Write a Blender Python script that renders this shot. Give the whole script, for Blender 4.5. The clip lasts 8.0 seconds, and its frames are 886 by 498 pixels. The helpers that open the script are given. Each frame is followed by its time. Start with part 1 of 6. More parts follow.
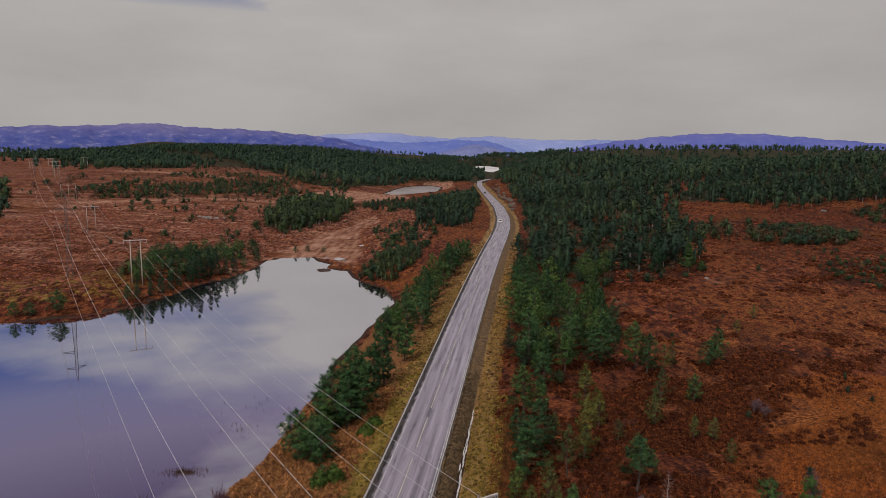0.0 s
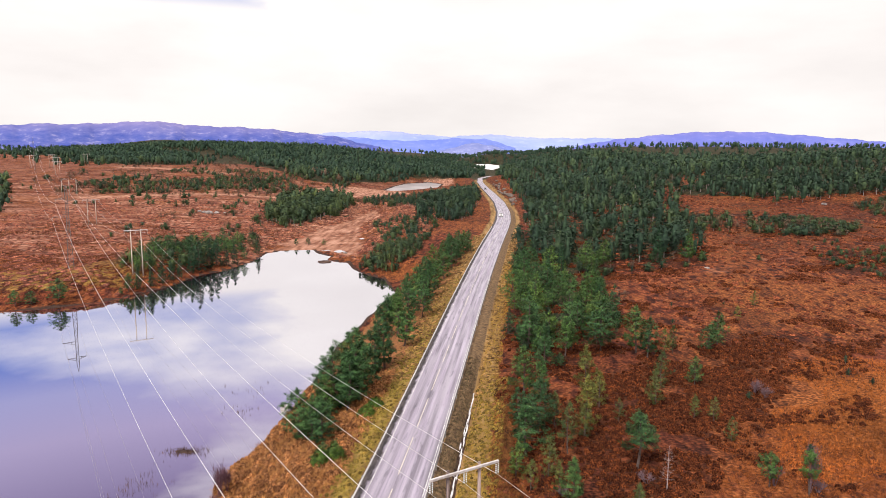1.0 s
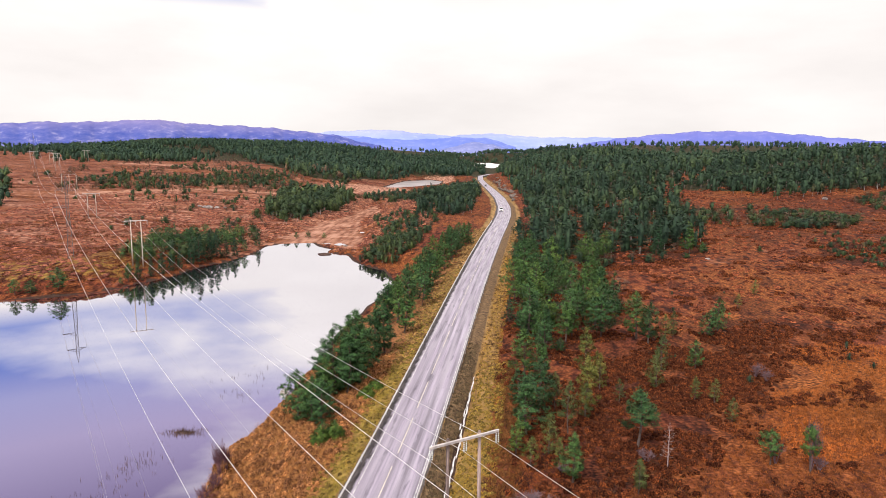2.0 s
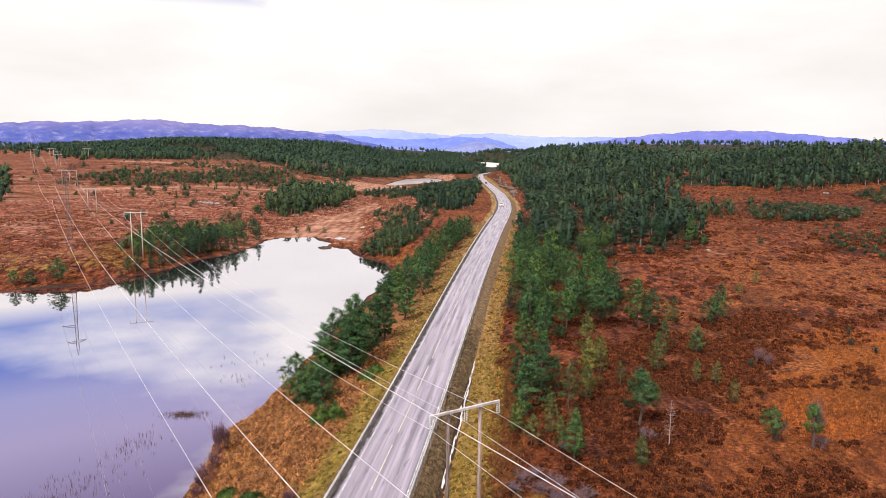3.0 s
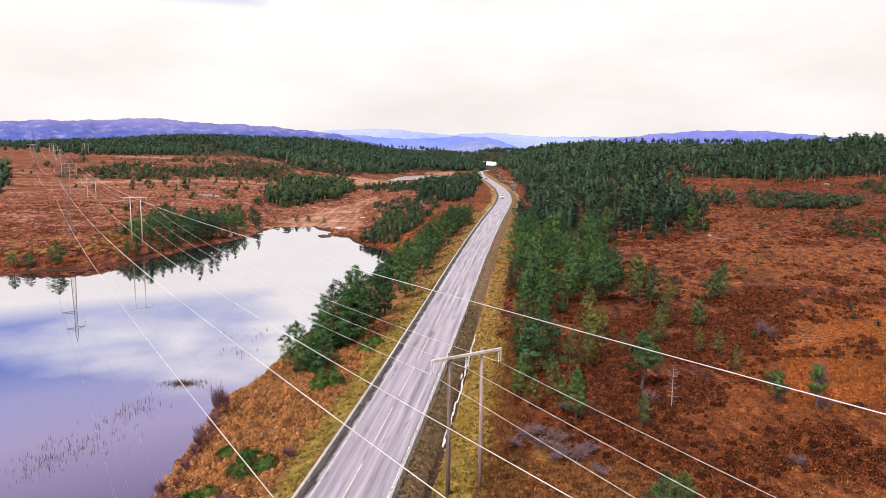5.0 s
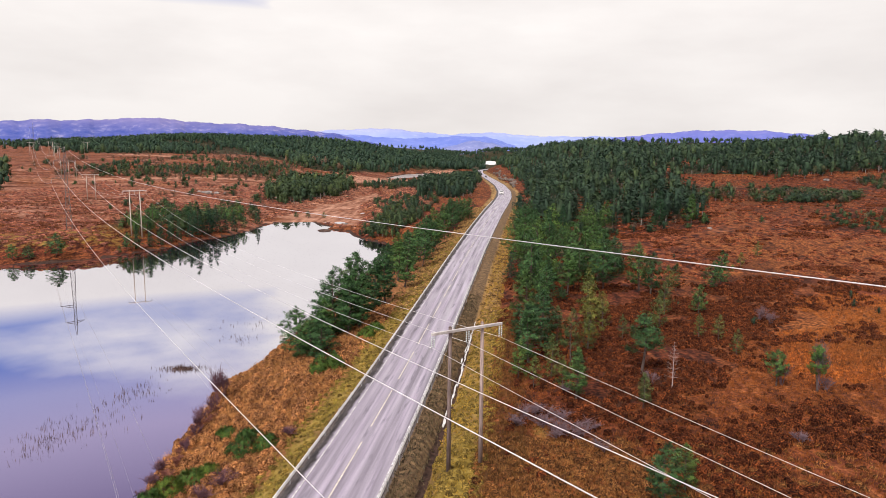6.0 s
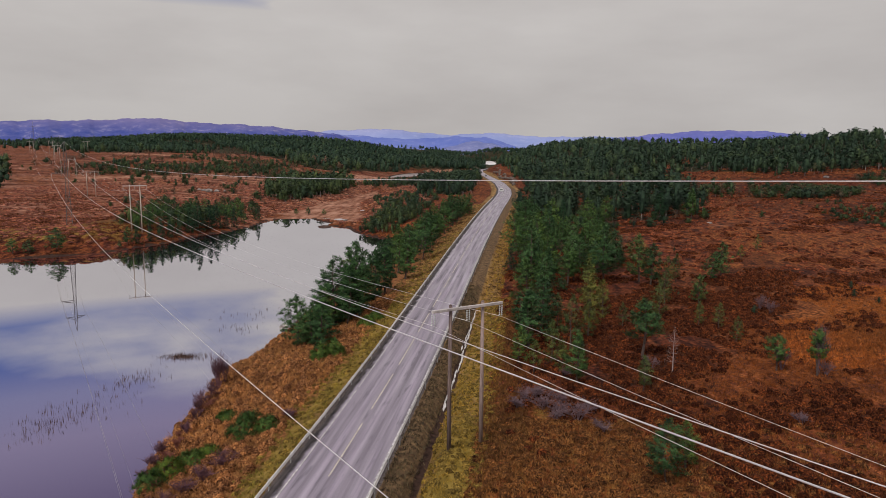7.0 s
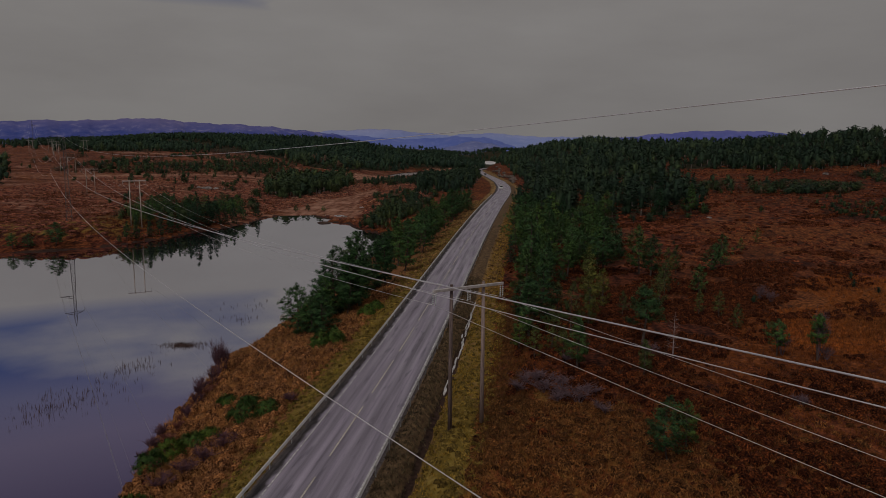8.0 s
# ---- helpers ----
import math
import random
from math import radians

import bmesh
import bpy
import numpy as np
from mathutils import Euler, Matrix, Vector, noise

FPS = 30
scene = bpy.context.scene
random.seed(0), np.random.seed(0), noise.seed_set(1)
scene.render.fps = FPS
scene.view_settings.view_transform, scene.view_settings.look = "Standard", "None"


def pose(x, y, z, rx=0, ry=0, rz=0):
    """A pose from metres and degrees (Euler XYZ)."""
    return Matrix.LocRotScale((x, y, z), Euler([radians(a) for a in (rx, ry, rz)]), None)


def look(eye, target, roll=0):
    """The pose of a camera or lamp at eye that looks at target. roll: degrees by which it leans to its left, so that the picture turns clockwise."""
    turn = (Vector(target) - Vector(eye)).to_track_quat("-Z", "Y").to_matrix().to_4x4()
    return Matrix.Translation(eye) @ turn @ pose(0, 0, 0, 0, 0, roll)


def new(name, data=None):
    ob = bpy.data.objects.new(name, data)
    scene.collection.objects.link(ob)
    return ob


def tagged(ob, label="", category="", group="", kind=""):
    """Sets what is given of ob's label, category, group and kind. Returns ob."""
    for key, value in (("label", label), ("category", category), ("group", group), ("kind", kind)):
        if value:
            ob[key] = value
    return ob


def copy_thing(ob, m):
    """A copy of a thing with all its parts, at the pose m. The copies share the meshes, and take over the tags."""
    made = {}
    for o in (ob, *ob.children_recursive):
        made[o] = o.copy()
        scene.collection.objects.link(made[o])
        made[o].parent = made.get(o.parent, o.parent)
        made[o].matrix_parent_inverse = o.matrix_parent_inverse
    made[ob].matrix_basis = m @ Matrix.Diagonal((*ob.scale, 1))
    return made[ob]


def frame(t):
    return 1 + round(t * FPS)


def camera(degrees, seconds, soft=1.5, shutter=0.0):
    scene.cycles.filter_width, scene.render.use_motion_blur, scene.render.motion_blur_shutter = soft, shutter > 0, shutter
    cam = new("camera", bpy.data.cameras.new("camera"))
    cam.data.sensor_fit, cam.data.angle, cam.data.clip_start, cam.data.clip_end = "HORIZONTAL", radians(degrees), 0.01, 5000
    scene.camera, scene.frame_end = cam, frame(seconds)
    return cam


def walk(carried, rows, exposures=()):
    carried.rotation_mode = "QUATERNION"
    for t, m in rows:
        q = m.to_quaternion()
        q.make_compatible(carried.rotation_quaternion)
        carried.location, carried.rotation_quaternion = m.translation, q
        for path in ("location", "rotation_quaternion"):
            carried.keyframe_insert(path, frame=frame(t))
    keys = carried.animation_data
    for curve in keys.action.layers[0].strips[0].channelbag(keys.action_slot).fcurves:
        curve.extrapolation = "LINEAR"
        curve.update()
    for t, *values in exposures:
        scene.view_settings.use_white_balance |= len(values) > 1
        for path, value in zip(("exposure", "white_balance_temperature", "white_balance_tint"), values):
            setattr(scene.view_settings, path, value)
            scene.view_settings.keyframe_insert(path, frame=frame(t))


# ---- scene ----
cam = camera(67.0, 8.0, soft=0.5)
PATH = [
    (0, (0.238, 0.493, 38.644), (0.173, 2.473, 38.368), 0.3),
    (0.5, (0.23, 0.287, 37.473), (0.164, 2.267, 37.196), 0.3),
    (1, (0.229, 0.152, 36.339), (0.163, 2.131, 36.059), 0.3),
    (1.5, (0.234, 0.072, 35.22), (0.168, 2.051, 34.938), 0.4),
    (3, (0.259, 0.042, 31.819), (0.191, 2.021, 31.537), 0.4),
    (3.5, (0.265, 0.066, 30.774), (0.196, 2.045, 30.493), 0.5),
    (4, (0.163, 0.009, 29.743), (0.095, 1.988, 29.461), 0.5),
    (4.5, (0.183, -0.02, 28.841), (0.115, 1.959, 28.559), 0.5),
    (6, (0.128, -0.161, 26.086), (0.062, 1.818, 25.804), 0.5),
    (6.5, (0.116, -0.254, 25.258), (0.05, 1.726, 24.977), 0.5),
    (7, (0.121, -0.416, 24.568), (0.055, 1.563, 24.288), 0.5),
    (7.5, (0.123, -0.527, 23.929), (0.057, 1.452, 23.647), 0.4),
    (8, (0.034, -0.631, 23.164), (-0.03, 1.348, 22.885), 0.5),
]
walk(cam, [(t, look(eye, target, roll)) for t, eye, target, roll in PATH], exposures=[(0.0, -0.62), (0.5, 0.42), (1.0, 0.72), (5.8, 0.68), (6.0, 0.56), (6.5, 0.18), (7.0, -0.32), (7.5, -0.93), (8.0, -1.76)])

# ---- light ----
world = bpy.data.worlds.new("overcast_sky")
scene.world = world
world.use_nodes = True
wn, wl = world.node_tree.nodes, world.node_tree.links
wn.clear()
w_out = wn.new("ShaderNodeOutputWorld")
w_bg = wn.new("ShaderNodeBackground")
w_bg.inputs["Strength"].default_value = 0.092
w_sky = wn.new("ShaderNodeTexSky")
w_sky.sky_type = "NISHITA"
w_sky.sun_disc = False
w_sky.sun_elevation = radians(50)
w_sky.sun_rotation = radians(214)
w_coord = wn.new("ShaderNodeTexCoord")
w_split = wn.new("ShaderNodeSeparateXYZ")
w_map = wn.new("ShaderNodeMapping")
w_map.inputs["Scale"].default_value = (1.6, 1.6, 5.5)
w_noise = wn.new("ShaderNodeTexNoise")
w_noise.inputs["Scale"].default_value = 1.7
w_noise.inputs["Detail"].default_value = 5
w_noise.inputs["Roughness"].default_value = 0.55
w_gap = wn.new("ShaderNodeMapRange")           # cloud cover from the noise
w_gap.inputs["From Min"].default_value, w_gap.inputs["From Max"].default_value = -0.17, 0.13
w_high = wn.new("ShaderNodeMath")               # and thinner higher up
w_high.operation = "MULTIPLY_ADD"
w_high.inputs[1].default_value = -0.62
w_cap = wn.new("ShaderNodeMath")
w_cap.operation = "MINIMUM"
w_cap.inputs[1].default_value = 0.5
w_side = wn.new("ShaderNodeMath")               # the cover is thinner to the west
w_side.operation = "MULTIPLY_ADD"
w_side.inputs[1].default_value = 1.02
w_low = wn.new("ShaderNodeMapRange")           # the cover closes towards the horizon
w_low.inputs["From Min"].default_value, w_low.inputs["From Max"].default_value = 0.192, 0.222
w_low.inputs["To Min"].default_value, w_low.inputs["To Max"].default_value = 1.0, 0.0
w_max = wn.new("ShaderNodeMath")
w_max.operation = "MAXIMUM"
w_grey = wn.new("ShaderNodeValToRGB")          # lighter and greyer cloud
w_grey.color_ramp.elements[0].color, w_grey.color_ramp.elements[1].color = (8.8, 8.3, 8.1, 1), (10.1, 9.6, 9.35, 1)
w_grey.color_ramp.elements[0].position, w_grey.color_ramp.elements[1].position = 0.35, 0.65
w_rise = wn.new("ShaderNodeMapRange")          # overcast brightens from the horizon upwards
w_rise.inputs["From Min"].default_value, w_rise.inputs["From Max"].default_value = 0.0, 0.75
w_rise.inputs["To Min"].default_value, w_rise.inputs["To Max"].default_value = 0.66, 1.05
w_lit = wn.new("ShaderNodeVectorMath")
w_lit.operation = "SCALE"
w_deep = wn.new("ShaderNodeMix")               # the clear sky behind, veiled by thin cloud
w_deep.data_type = "RGBA"
w_deep.inputs["Factor"].default_value = 0.88
w_veil = wn.new("ShaderNodeValToRGB")          # blue low down, lilac higher up
w_veil.color_ramp.elements[0].position, w_veil.color_ramp.elements[1].position = 0.15, 0.48
w_veil.color_ramp.elements[0].color, w_veil.color_ramp.elements[1].color = (2.7, 3.6, 7.8, 1), (1.5, 0.95, 2.2, 1)
w_veil.color_ramp.elements.new(0.26).color = (1.5, 2.3, 6.6, 1)
w_veil.color_ramp.elements.new(0.305).color = (4.2, 4.1, 6.9, 1)
w_veil.color_ramp.elements.new(0.36).color = (4.8, 4.0, 6.1, 1)
w_mix = wn.new("ShaderNodeMix")
w_mix.data_type = "RGBA"
wl.new(w_coord.outputs["Generated"], w_map.inputs["Vector"])
wl.new(w_map.outputs["Vector"], w_noise.inputs["Vector"])
wl.new(w_coord.outputs["Generated"], w_split.inputs["Vector"])
wl.new(w_split.outputs["Z"], w_low.inputs["Value"])
wl.new(w_split.outputs["X"], w_side.inputs[0])
wl.new(w_noise.outputs["Fac"], w_side.inputs[2])
wl.new(w_split.outputs["Z"], w_cap.inputs[0])
wl.new(w_cap.outputs["Value"], w_high.inputs[0])
wl.new(w_side.outputs["Value"], w_high.inputs[2])
wl.new(w_high.outputs["Value"], w_gap.inputs["Value"])
wl.new(w_noise.outputs["Fac"], w_grey.inputs["Fac"])
wl.new(w_gap.outputs["Result"], w_max.inputs[0])
wl.new(w_low.outputs["Result"], w_max.inputs[1])
wl.new(w_sky.outputs["Color"], w_deep.inputs["A"])
wl.new(w_split.outputs["Z"], w_veil.inputs["Fac"])
wl.new(w_veil.outputs["Color"], w_deep.inputs["B"])
wl.new(w_max.outputs["Value"], w_mix.inputs["Factor"])
wl.new(w_deep.outputs["Result"], w_mix.inputs["A"])
wl.new(w_split.outputs["Z"], w_rise.inputs["Value"])
wl.new(w_grey.outputs["Color"], w_mix.inputs["B"])
wl.new(w_mix.outputs["Result"], w_lit.inputs[0])
wl.new(w_rise.outputs["Result"], w_lit.inputs["Scale"])
wl.new(w_lit.outputs["Vector"], w_bg.inputs["Color"])
wl.new(w_bg.outputs["Background"], w_out.inputs["Surface"])

sun_data = bpy.data.lights.new("sun", "SUN")
sun_data.energy, sun_data.angle, sun_data.color = 3.0, radians(18), (1.0, 0.94, 0.86)
sun = new("sun", sun_data)
sun.matrix_world = look((0, 0, 300), (40, 60, 214))


# ---- materials ----
def material(name, rough=0.8, metal=0.0, spec=0.3):
    m = bpy.data.materials.new(name)
    m.use_nodes = True
    b = m.node_tree.nodes["Principled BSDF"]
    b.inputs["Roughness"].default_value, b.inputs["Metallic"].default_value = rough, metal
    b.inputs["Specular IOR Level"].default_value = spec
    return m, m.node_tree.nodes, m.node_tree.links, b


def noise_node(n, l, scale, detail=4.0, stretch=None, world_space=True):
    t = n.new("ShaderNodeTexNoise")
    t.inputs["Scale"].default_value, t.inputs["Detail"].default_value = scale, detail
    src = n.new("ShaderNodeNewGeometry").outputs["Position"] if world_space else n.new("ShaderNodeTexCoord").outputs["Object"]
    if stretch:
        mp = n.new("ShaderNodeMapping")
        mp.inputs["Scale"].default_value = stretch
        l.new(src, mp.inputs["Vector"])
        src = mp.outputs["Vector"]
    l.new(src, t.inputs["Vector"])
    return t.outputs["Fac"]


def ramp(n, l, value, *stops):
    r = n.new("ShaderNodeValToRGB")
    e = r.color_ramp.elements
    while len(e) < len(stops):
        e.new(0.5)
    for el, (p, c) in zip(e, stops):
        el.position, el.color = p, (*c, 1)
    l.new(value, r.inputs["Fac"])
    return r.outputs["Color"]


def mix(n, l, fac, a, b, blend="MIX"):
    m = n.new("ShaderNodeMix")
    m.data_type, m.blend_type = "RGBA", blend
    for key, v in (("Factor", fac), ("A", a), ("B", b)):
        if isinstance(v, (int, float)):
            m.inputs[key].default_value = v
        elif isinstance(v, tuple):
            m.inputs[key].default_value = (*v, 1)
        else:
            l.new(v, m.inputs[key])
    return m.outputs["Result"]


def bump(n, l, b, height, strength=0.5, distance=0.1):
    k = n.new("ShaderNodeBump")
    k.inputs["Strength"].default_value, k.inputs["Distance"].default_value = strength, distance
    l.new(height, k.inputs["Height"])
    l.new(k.outputs["Normal"], b.inputs["Normal"])


def attribute(n, name):
    a = n.new("ShaderNodeAttribute")
    a.attribute_name = name
    return a.outputs["Fac"]


def sharpen(n, l, value, noise_value, low, high):
    """A mask with an uneven edge: value plus noise, cut between low and high."""
    a = n.new("ShaderNodeMath")
    a.operation = "ADD"
    l.new(value, a.inputs[0])
    l.new(noise_value, a.inputs[1])
    r = n.new("ShaderNodeMapRange")
    r.inputs["From Min"].default_value, r.inputs["From Max"].default_value = low, high
    l.new(a.outputs["Value"], r.inputs["Value"])
    return r.outputs["Result"]


def make_ground():
    m, n, l, b = material("moor_ground", 0.95, 0, 0.1)
    big, mid, fine = noise_node(n, l, 0.035, 3), noise_node(n, l, 0.7, 8, (1, 0.45, 1)), noise_node(n, l, 2.6, 5)
    heath = ramp(n, l, mid, (0.34, (0.0278, 0.00961, 0.00718)), (0.45, (0.1, 0.0262, 0.0144)), (0.56, (0.195, 0.0506, 0.0239)), (0.70, (0.306, 0.103, 0.051)))
    straw = ramp(n, l, fine, (0.32, (0.125, 0.037, 0.0115)), (0.68, (0.345, 0.118, 0.0345)))
    heath = mix(n, l, sharpen(n, l, big, mid, 0.9, 1.25), heath, straw)
    heath = mix(n, l, sharpen(n, l, attribute(n, "gold"), mid, 0.75, 1.1), heath, straw)
    heather = ramp(n, l, fine, (0.38, (0.0125, 0.0047, 0.0033)), (0.7, (0.098, 0.0275, 0.0128)))
    dark = noise_node(n, l, 0.10, 6, (1, 0.55, 1))
    heath = mix(n, l, ramp(n, l, dark, (0.54, (0, 0, 0)), (0.66, (0.5, 0.5, 0.5))), heath, heather)
    hummock = noise_node(n, l, 1.4, 7, (1, 0.42, 1))
    heath = mix(n, l, ramp(n, l, hummock, (0.33, (0.6, 0.6, 0.6)), (0.46, (0, 0, 0))), heath, heather)
    heath = mix(n, l, sharpen(n, l, attribute(n, "heather_and_shade"), hummock, 0.80, 1.12), heath, heather)
    heath = mix(n, l, 0.7, heath, ramp(n, l, fine, (0.35, (0.11, 0.09, 0.10)), (0.53, (0.72, 0.72, 0.72)), (0.67, (1.15, 1.15, 1.15))), "MULTIPLY")
    # straw-pale moor, its blue raised to put distance haze into the colour
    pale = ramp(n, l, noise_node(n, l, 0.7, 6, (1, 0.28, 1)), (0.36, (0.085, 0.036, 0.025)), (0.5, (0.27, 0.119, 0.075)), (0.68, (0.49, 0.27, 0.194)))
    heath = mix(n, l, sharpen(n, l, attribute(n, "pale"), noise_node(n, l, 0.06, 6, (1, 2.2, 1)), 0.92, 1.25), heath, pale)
    verge = ramp(n, l, noise_node(n, l, 0.8, 7, (1, 0.06, 1)), (0.30, (0.11, 0.063, 0.028)), (0.44, (0.185, 0.107, 0.044)), (0.54, (0.24, 0.146, 0.057)), (0.70, (0.34, 0.206, 0.099)))
    col = mix(n, l, sharpen(n, l, attribute(n, "verge"), mid, 0.8, 1.15), heath, verge)
    olive = ramp(n, l, noise_node(n, l, 0.8, 7), (0.32, (0.064, 0.045, 0.012)), (0.5, (0.19, 0.130, 0.027)), (0.70, (0.34, 0.240, 0.064)))
    col = mix(n, l, sharpen(n, l, attribute(n, "olive"), mid, 0.8, 1.15), col, olive)
    bank = ramp(n, l, fine, (0.3, (0.075, 0.029, 0.014)), (0.7, (0.32, 0.145, 0.055)))
    col = mix(n, l, sharpen(n, l, attribute(n, "bank"), mid, 0.8, 1.1), col, bank)
    marsh = ramp(n, l, noise_node(n, l, 0.5, 6, (1, 0.16, 1)), (0.34, (0.14, 0.056, 0.034)), (0.48, (0.27, 0.128, 0.082)), (0.66, (0.41, 0.225, 0.156)))
    col = mix(n, l, sharpen(n, l, attribute(n, "marsh"), noise_node(n, l, 0.12, 6), 0.85, 1.1), col, marsh)
    gravel = ramp(n, l, noise_node(n, l, 9, 4), (0.3, (0.035, 0.03, 0.03)), (0.7, (0.15, 0.125, 0.12)))
    col = mix(n, l, sharpen(n, l, attribute(n, "gravel"), mid, 0.85, 1.1), col, gravel)
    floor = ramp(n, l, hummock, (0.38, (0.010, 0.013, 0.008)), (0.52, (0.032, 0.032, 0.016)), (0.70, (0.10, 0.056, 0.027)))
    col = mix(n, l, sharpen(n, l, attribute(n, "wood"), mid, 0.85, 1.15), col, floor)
    weed = ramp(n, l, noise_node(n, l, 1.8, 5), (0.3, (0.060, 0.037, 0.024)), (0.7, (0.20, 0.128, 0.068)))
    col = mix(n, l, sharpen(n, l, attribute(n, "weed"), mid, 0.75, 1.05), col, weed)
    mud = ramp(n, l, fine, (0.3, (0.02, 0.012, 0.010)), (0.7, (0.07, 0.04, 0.03)))
    col = mix(n, l, sharpen(n, l, attribute(n, "shore"), mid, 0.85, 1.05), col, mud)
    l.new(col, b.inputs["Base Color"])
    both = n.new("ShaderNodeMath")
    both.operation = "ADD"
    l.new(fine, both.inputs[0])
    l.new(hummock, both.inputs[1])
    bump(n, l, b, both.outputs["Value"], 0.8, 0.18)
    return m


def make_foliage(name, dark, light, toned=False, mixed=0.26):
    m, n, l, b = material(name, 0.7, 0, 0.2)
    g = n.new("ShaderNodeNewGeometry")
    o = n.new("ShaderNodeObjectInfo")
    clump = noise_node(n, l, 0.7 if toned else 2.0, 2)
    both = n.new("ShaderNodeMath")
    both.operation = "MULTIPLY_ADD"
    both.inputs[1].default_value = 0.05 if toned else mixed
    l.new(g.outputs["Random Per Island"], both.inputs[0])
    l.new(clump, both.inputs[2])
    col = ramp(n, l, both.outputs["Value"], (0.40, dark), (0.86, light))
    col = mix(n, l, 0.75, col, ramp(n, l, o.outputs["Random"], (0.0, (0.42, 0.55, 0.60)), (0.45, (0.95, 0.95, 0.95)), (0.8, (1.35, 1.2, 0.85)), (1.0, (1.9, 1.35, 0.8))), "MULTIPLY")
    wide = noise_node(n, l, 0.045, 3)
    col = mix(n, l, 0.6, col, ramp(n, l, wide, (0.35, (0.55, 0.6, 0.6)), (0.65, (1.3, 1.15, 0.9))), "MULTIPLY")
    if toned:                                  # each tree of a joined wood has its own tone
        tone = attribute(n, "tone")
        col = mix(n, l, 1.0, col, ramp(n, l, tone, (0.0, (0.55, 0.65, 0.66)), (0.45, (1, 1, 1)), (0.86, (1.75, 1.35, 0.8)), (0.90, (2.0, 1.2, 1.0)), (0.94, (4.2, 1.35, 1.5))), "MULTIPLY")
    l.new(col, b.inputs["Base Color"])
    return m


def make_cushion(name, gap, low, high, scale=7.5):
    """Twiggy cushions: shade of the gaps put in as a dark tone, brown sprigs, a tone of its own for each."""
    m, n, l, b = material(name, 0.95, 0, 0.05)
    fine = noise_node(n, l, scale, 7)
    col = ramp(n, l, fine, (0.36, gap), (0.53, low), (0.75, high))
    g = n.new("ShaderNodeNewGeometry")
    col = mix(n, l, 0.9, col, ramp(n, l, g.outputs["Random Per Island"], (0.0, (0.35, 0.32, 0.34)), (0.6, (0.9, 0.9, 0.9)), (1.0, (1.5, 1.4, 1.2))), "MULTIPLY")
    l.new(col, b.inputs["Base Color"])
    bump(n, l, b, fine, 0.7, 0.15)
    return m


def make_simple(name, dark, light, scale, rough=0.8, metal=0.0, spec=0.3, relief=0.0, stretch=None, world_space=False):
    m, n, l, b = material(name, rough, metal, spec)
    f = noise_node(n, l, scale, 5, stretch, world_space)
    wide = noise_node(n, l, scale * 0.13, 3, None, world_space)
    col = ramp(n, l, f, (0.3, dark), (0.7, light))
    col = mix(n, l, 0.5, col, ramp(n, l, wide, (0.35, (0.65, 0.65, 0.65)), (0.65, (1.1, 1.1, 1.1))), "MULTIPLY")
    l.new(col, b.inputs["Base Color"])
    if relief:
        bump(n, l, b, f, 0.6, relief)
    return m


def make_asphalt():
    m, n, l, b = material("worn_wet_asphalt", 0.5, 0, 0.5)
    across, along = attribute(n, "across"), attribute(n, "along")
    c = n.new("ShaderNodeCombineXYZ")
    l.new(across, c.inputs["X"])
    l.new(along, c.inputs["Y"])

    def streak(sx, sy, detail=4):
        t = n.new("ShaderNodeTexNoise")
        t.inputs["Scale"].default_value, t.inputs["Detail"].default_value = 1.0, detail
        mp = n.new("ShaderNodeMapping")
        mp.inputs["Scale"].default_value = (sx, sy, 1)
        l.new(c.outputs["Vector"], mp.inputs["Vector"])
        l.new(mp.outputs["Vector"], t.inputs["Vector"])
        return t.outputs["Fac"]

    base = ramp(n, l, streak(2.0, 0.05, 6), (0.34, (0.175, 0.150, 0.188)), (0.5, (0.285, 0.248, 0.305)), (0.66, (0.37, 0.328, 0.392)))
    lanes = n.new("ShaderNodeMath")            # worn wheel tracks, pale and smooth
    lanes.operation = "SINE"
    k = n.new("ShaderNodeMath")
    k.operation = "MULTIPLY"
    k.inputs[1].default_value = 3.9
    l.new(across, k.inputs[0])
    l.new(k.outputs["Value"], lanes.inputs[0])
    tracks = ramp(n, l, lanes.outputs["Value"], (0.25, (0.85, 0.85, 0.85)), (0.9, (1.15, 1.14, 1.16)))
    base = mix(n, l, 0.8, base, tracks, "MULTIPLY")
    patch = ramp(n, l, streak(1.6, 0.22, 6), (0.33, (0.5, 0.49, 0.52)), (0.42, (1, 1, 1)))
    base = mix(n, l, 0.75, base, patch, "MULTIPLY")
    grain = noise_node(n, l, 14, 4)
    base = mix(n, l, 0.35, base, ramp(n, l, grain, (0.3, (0.6, 0.6, 0.6)), (0.7, (1.2, 1.2, 1.2))), "MULTIPLY")
    side = n.new("ShaderNodeMath")             # dirty strip outside the left edge line
    side.operation = "MULTIPLY_ADD"
    side.inputs[1].default_value, side.inputs[2].default_value = -1.0, -2.95
    l.new(across, side.inputs[0])
    dirt = sharpen(n, l, side.outputs["Value"], streak(1.5, 0.6, 6), 0.55, 0.85)
    base = mix(n, l, dirt, base, ramp(n, l, streak(3.0, 0.5, 6), (0.35, (0.018, 0.015, 0.016)), (0.65, (0.075, 0.062, 0.062))))
    l.new(base, b.inputs["Base Color"])
    rough = ramp(n, l, streak(1.2, 0.08, 4), (0.35, (0.30, 0.30, 0.30)), (0.65, (0.62, 0.62, 0.62)))
    l.new(mix(n, l, dirt, rough, (0.95, 0.95, 0.95)), b.inputs["Roughness"])
    bump(n, l, b, grain, 0.25, 0.02)
    return m


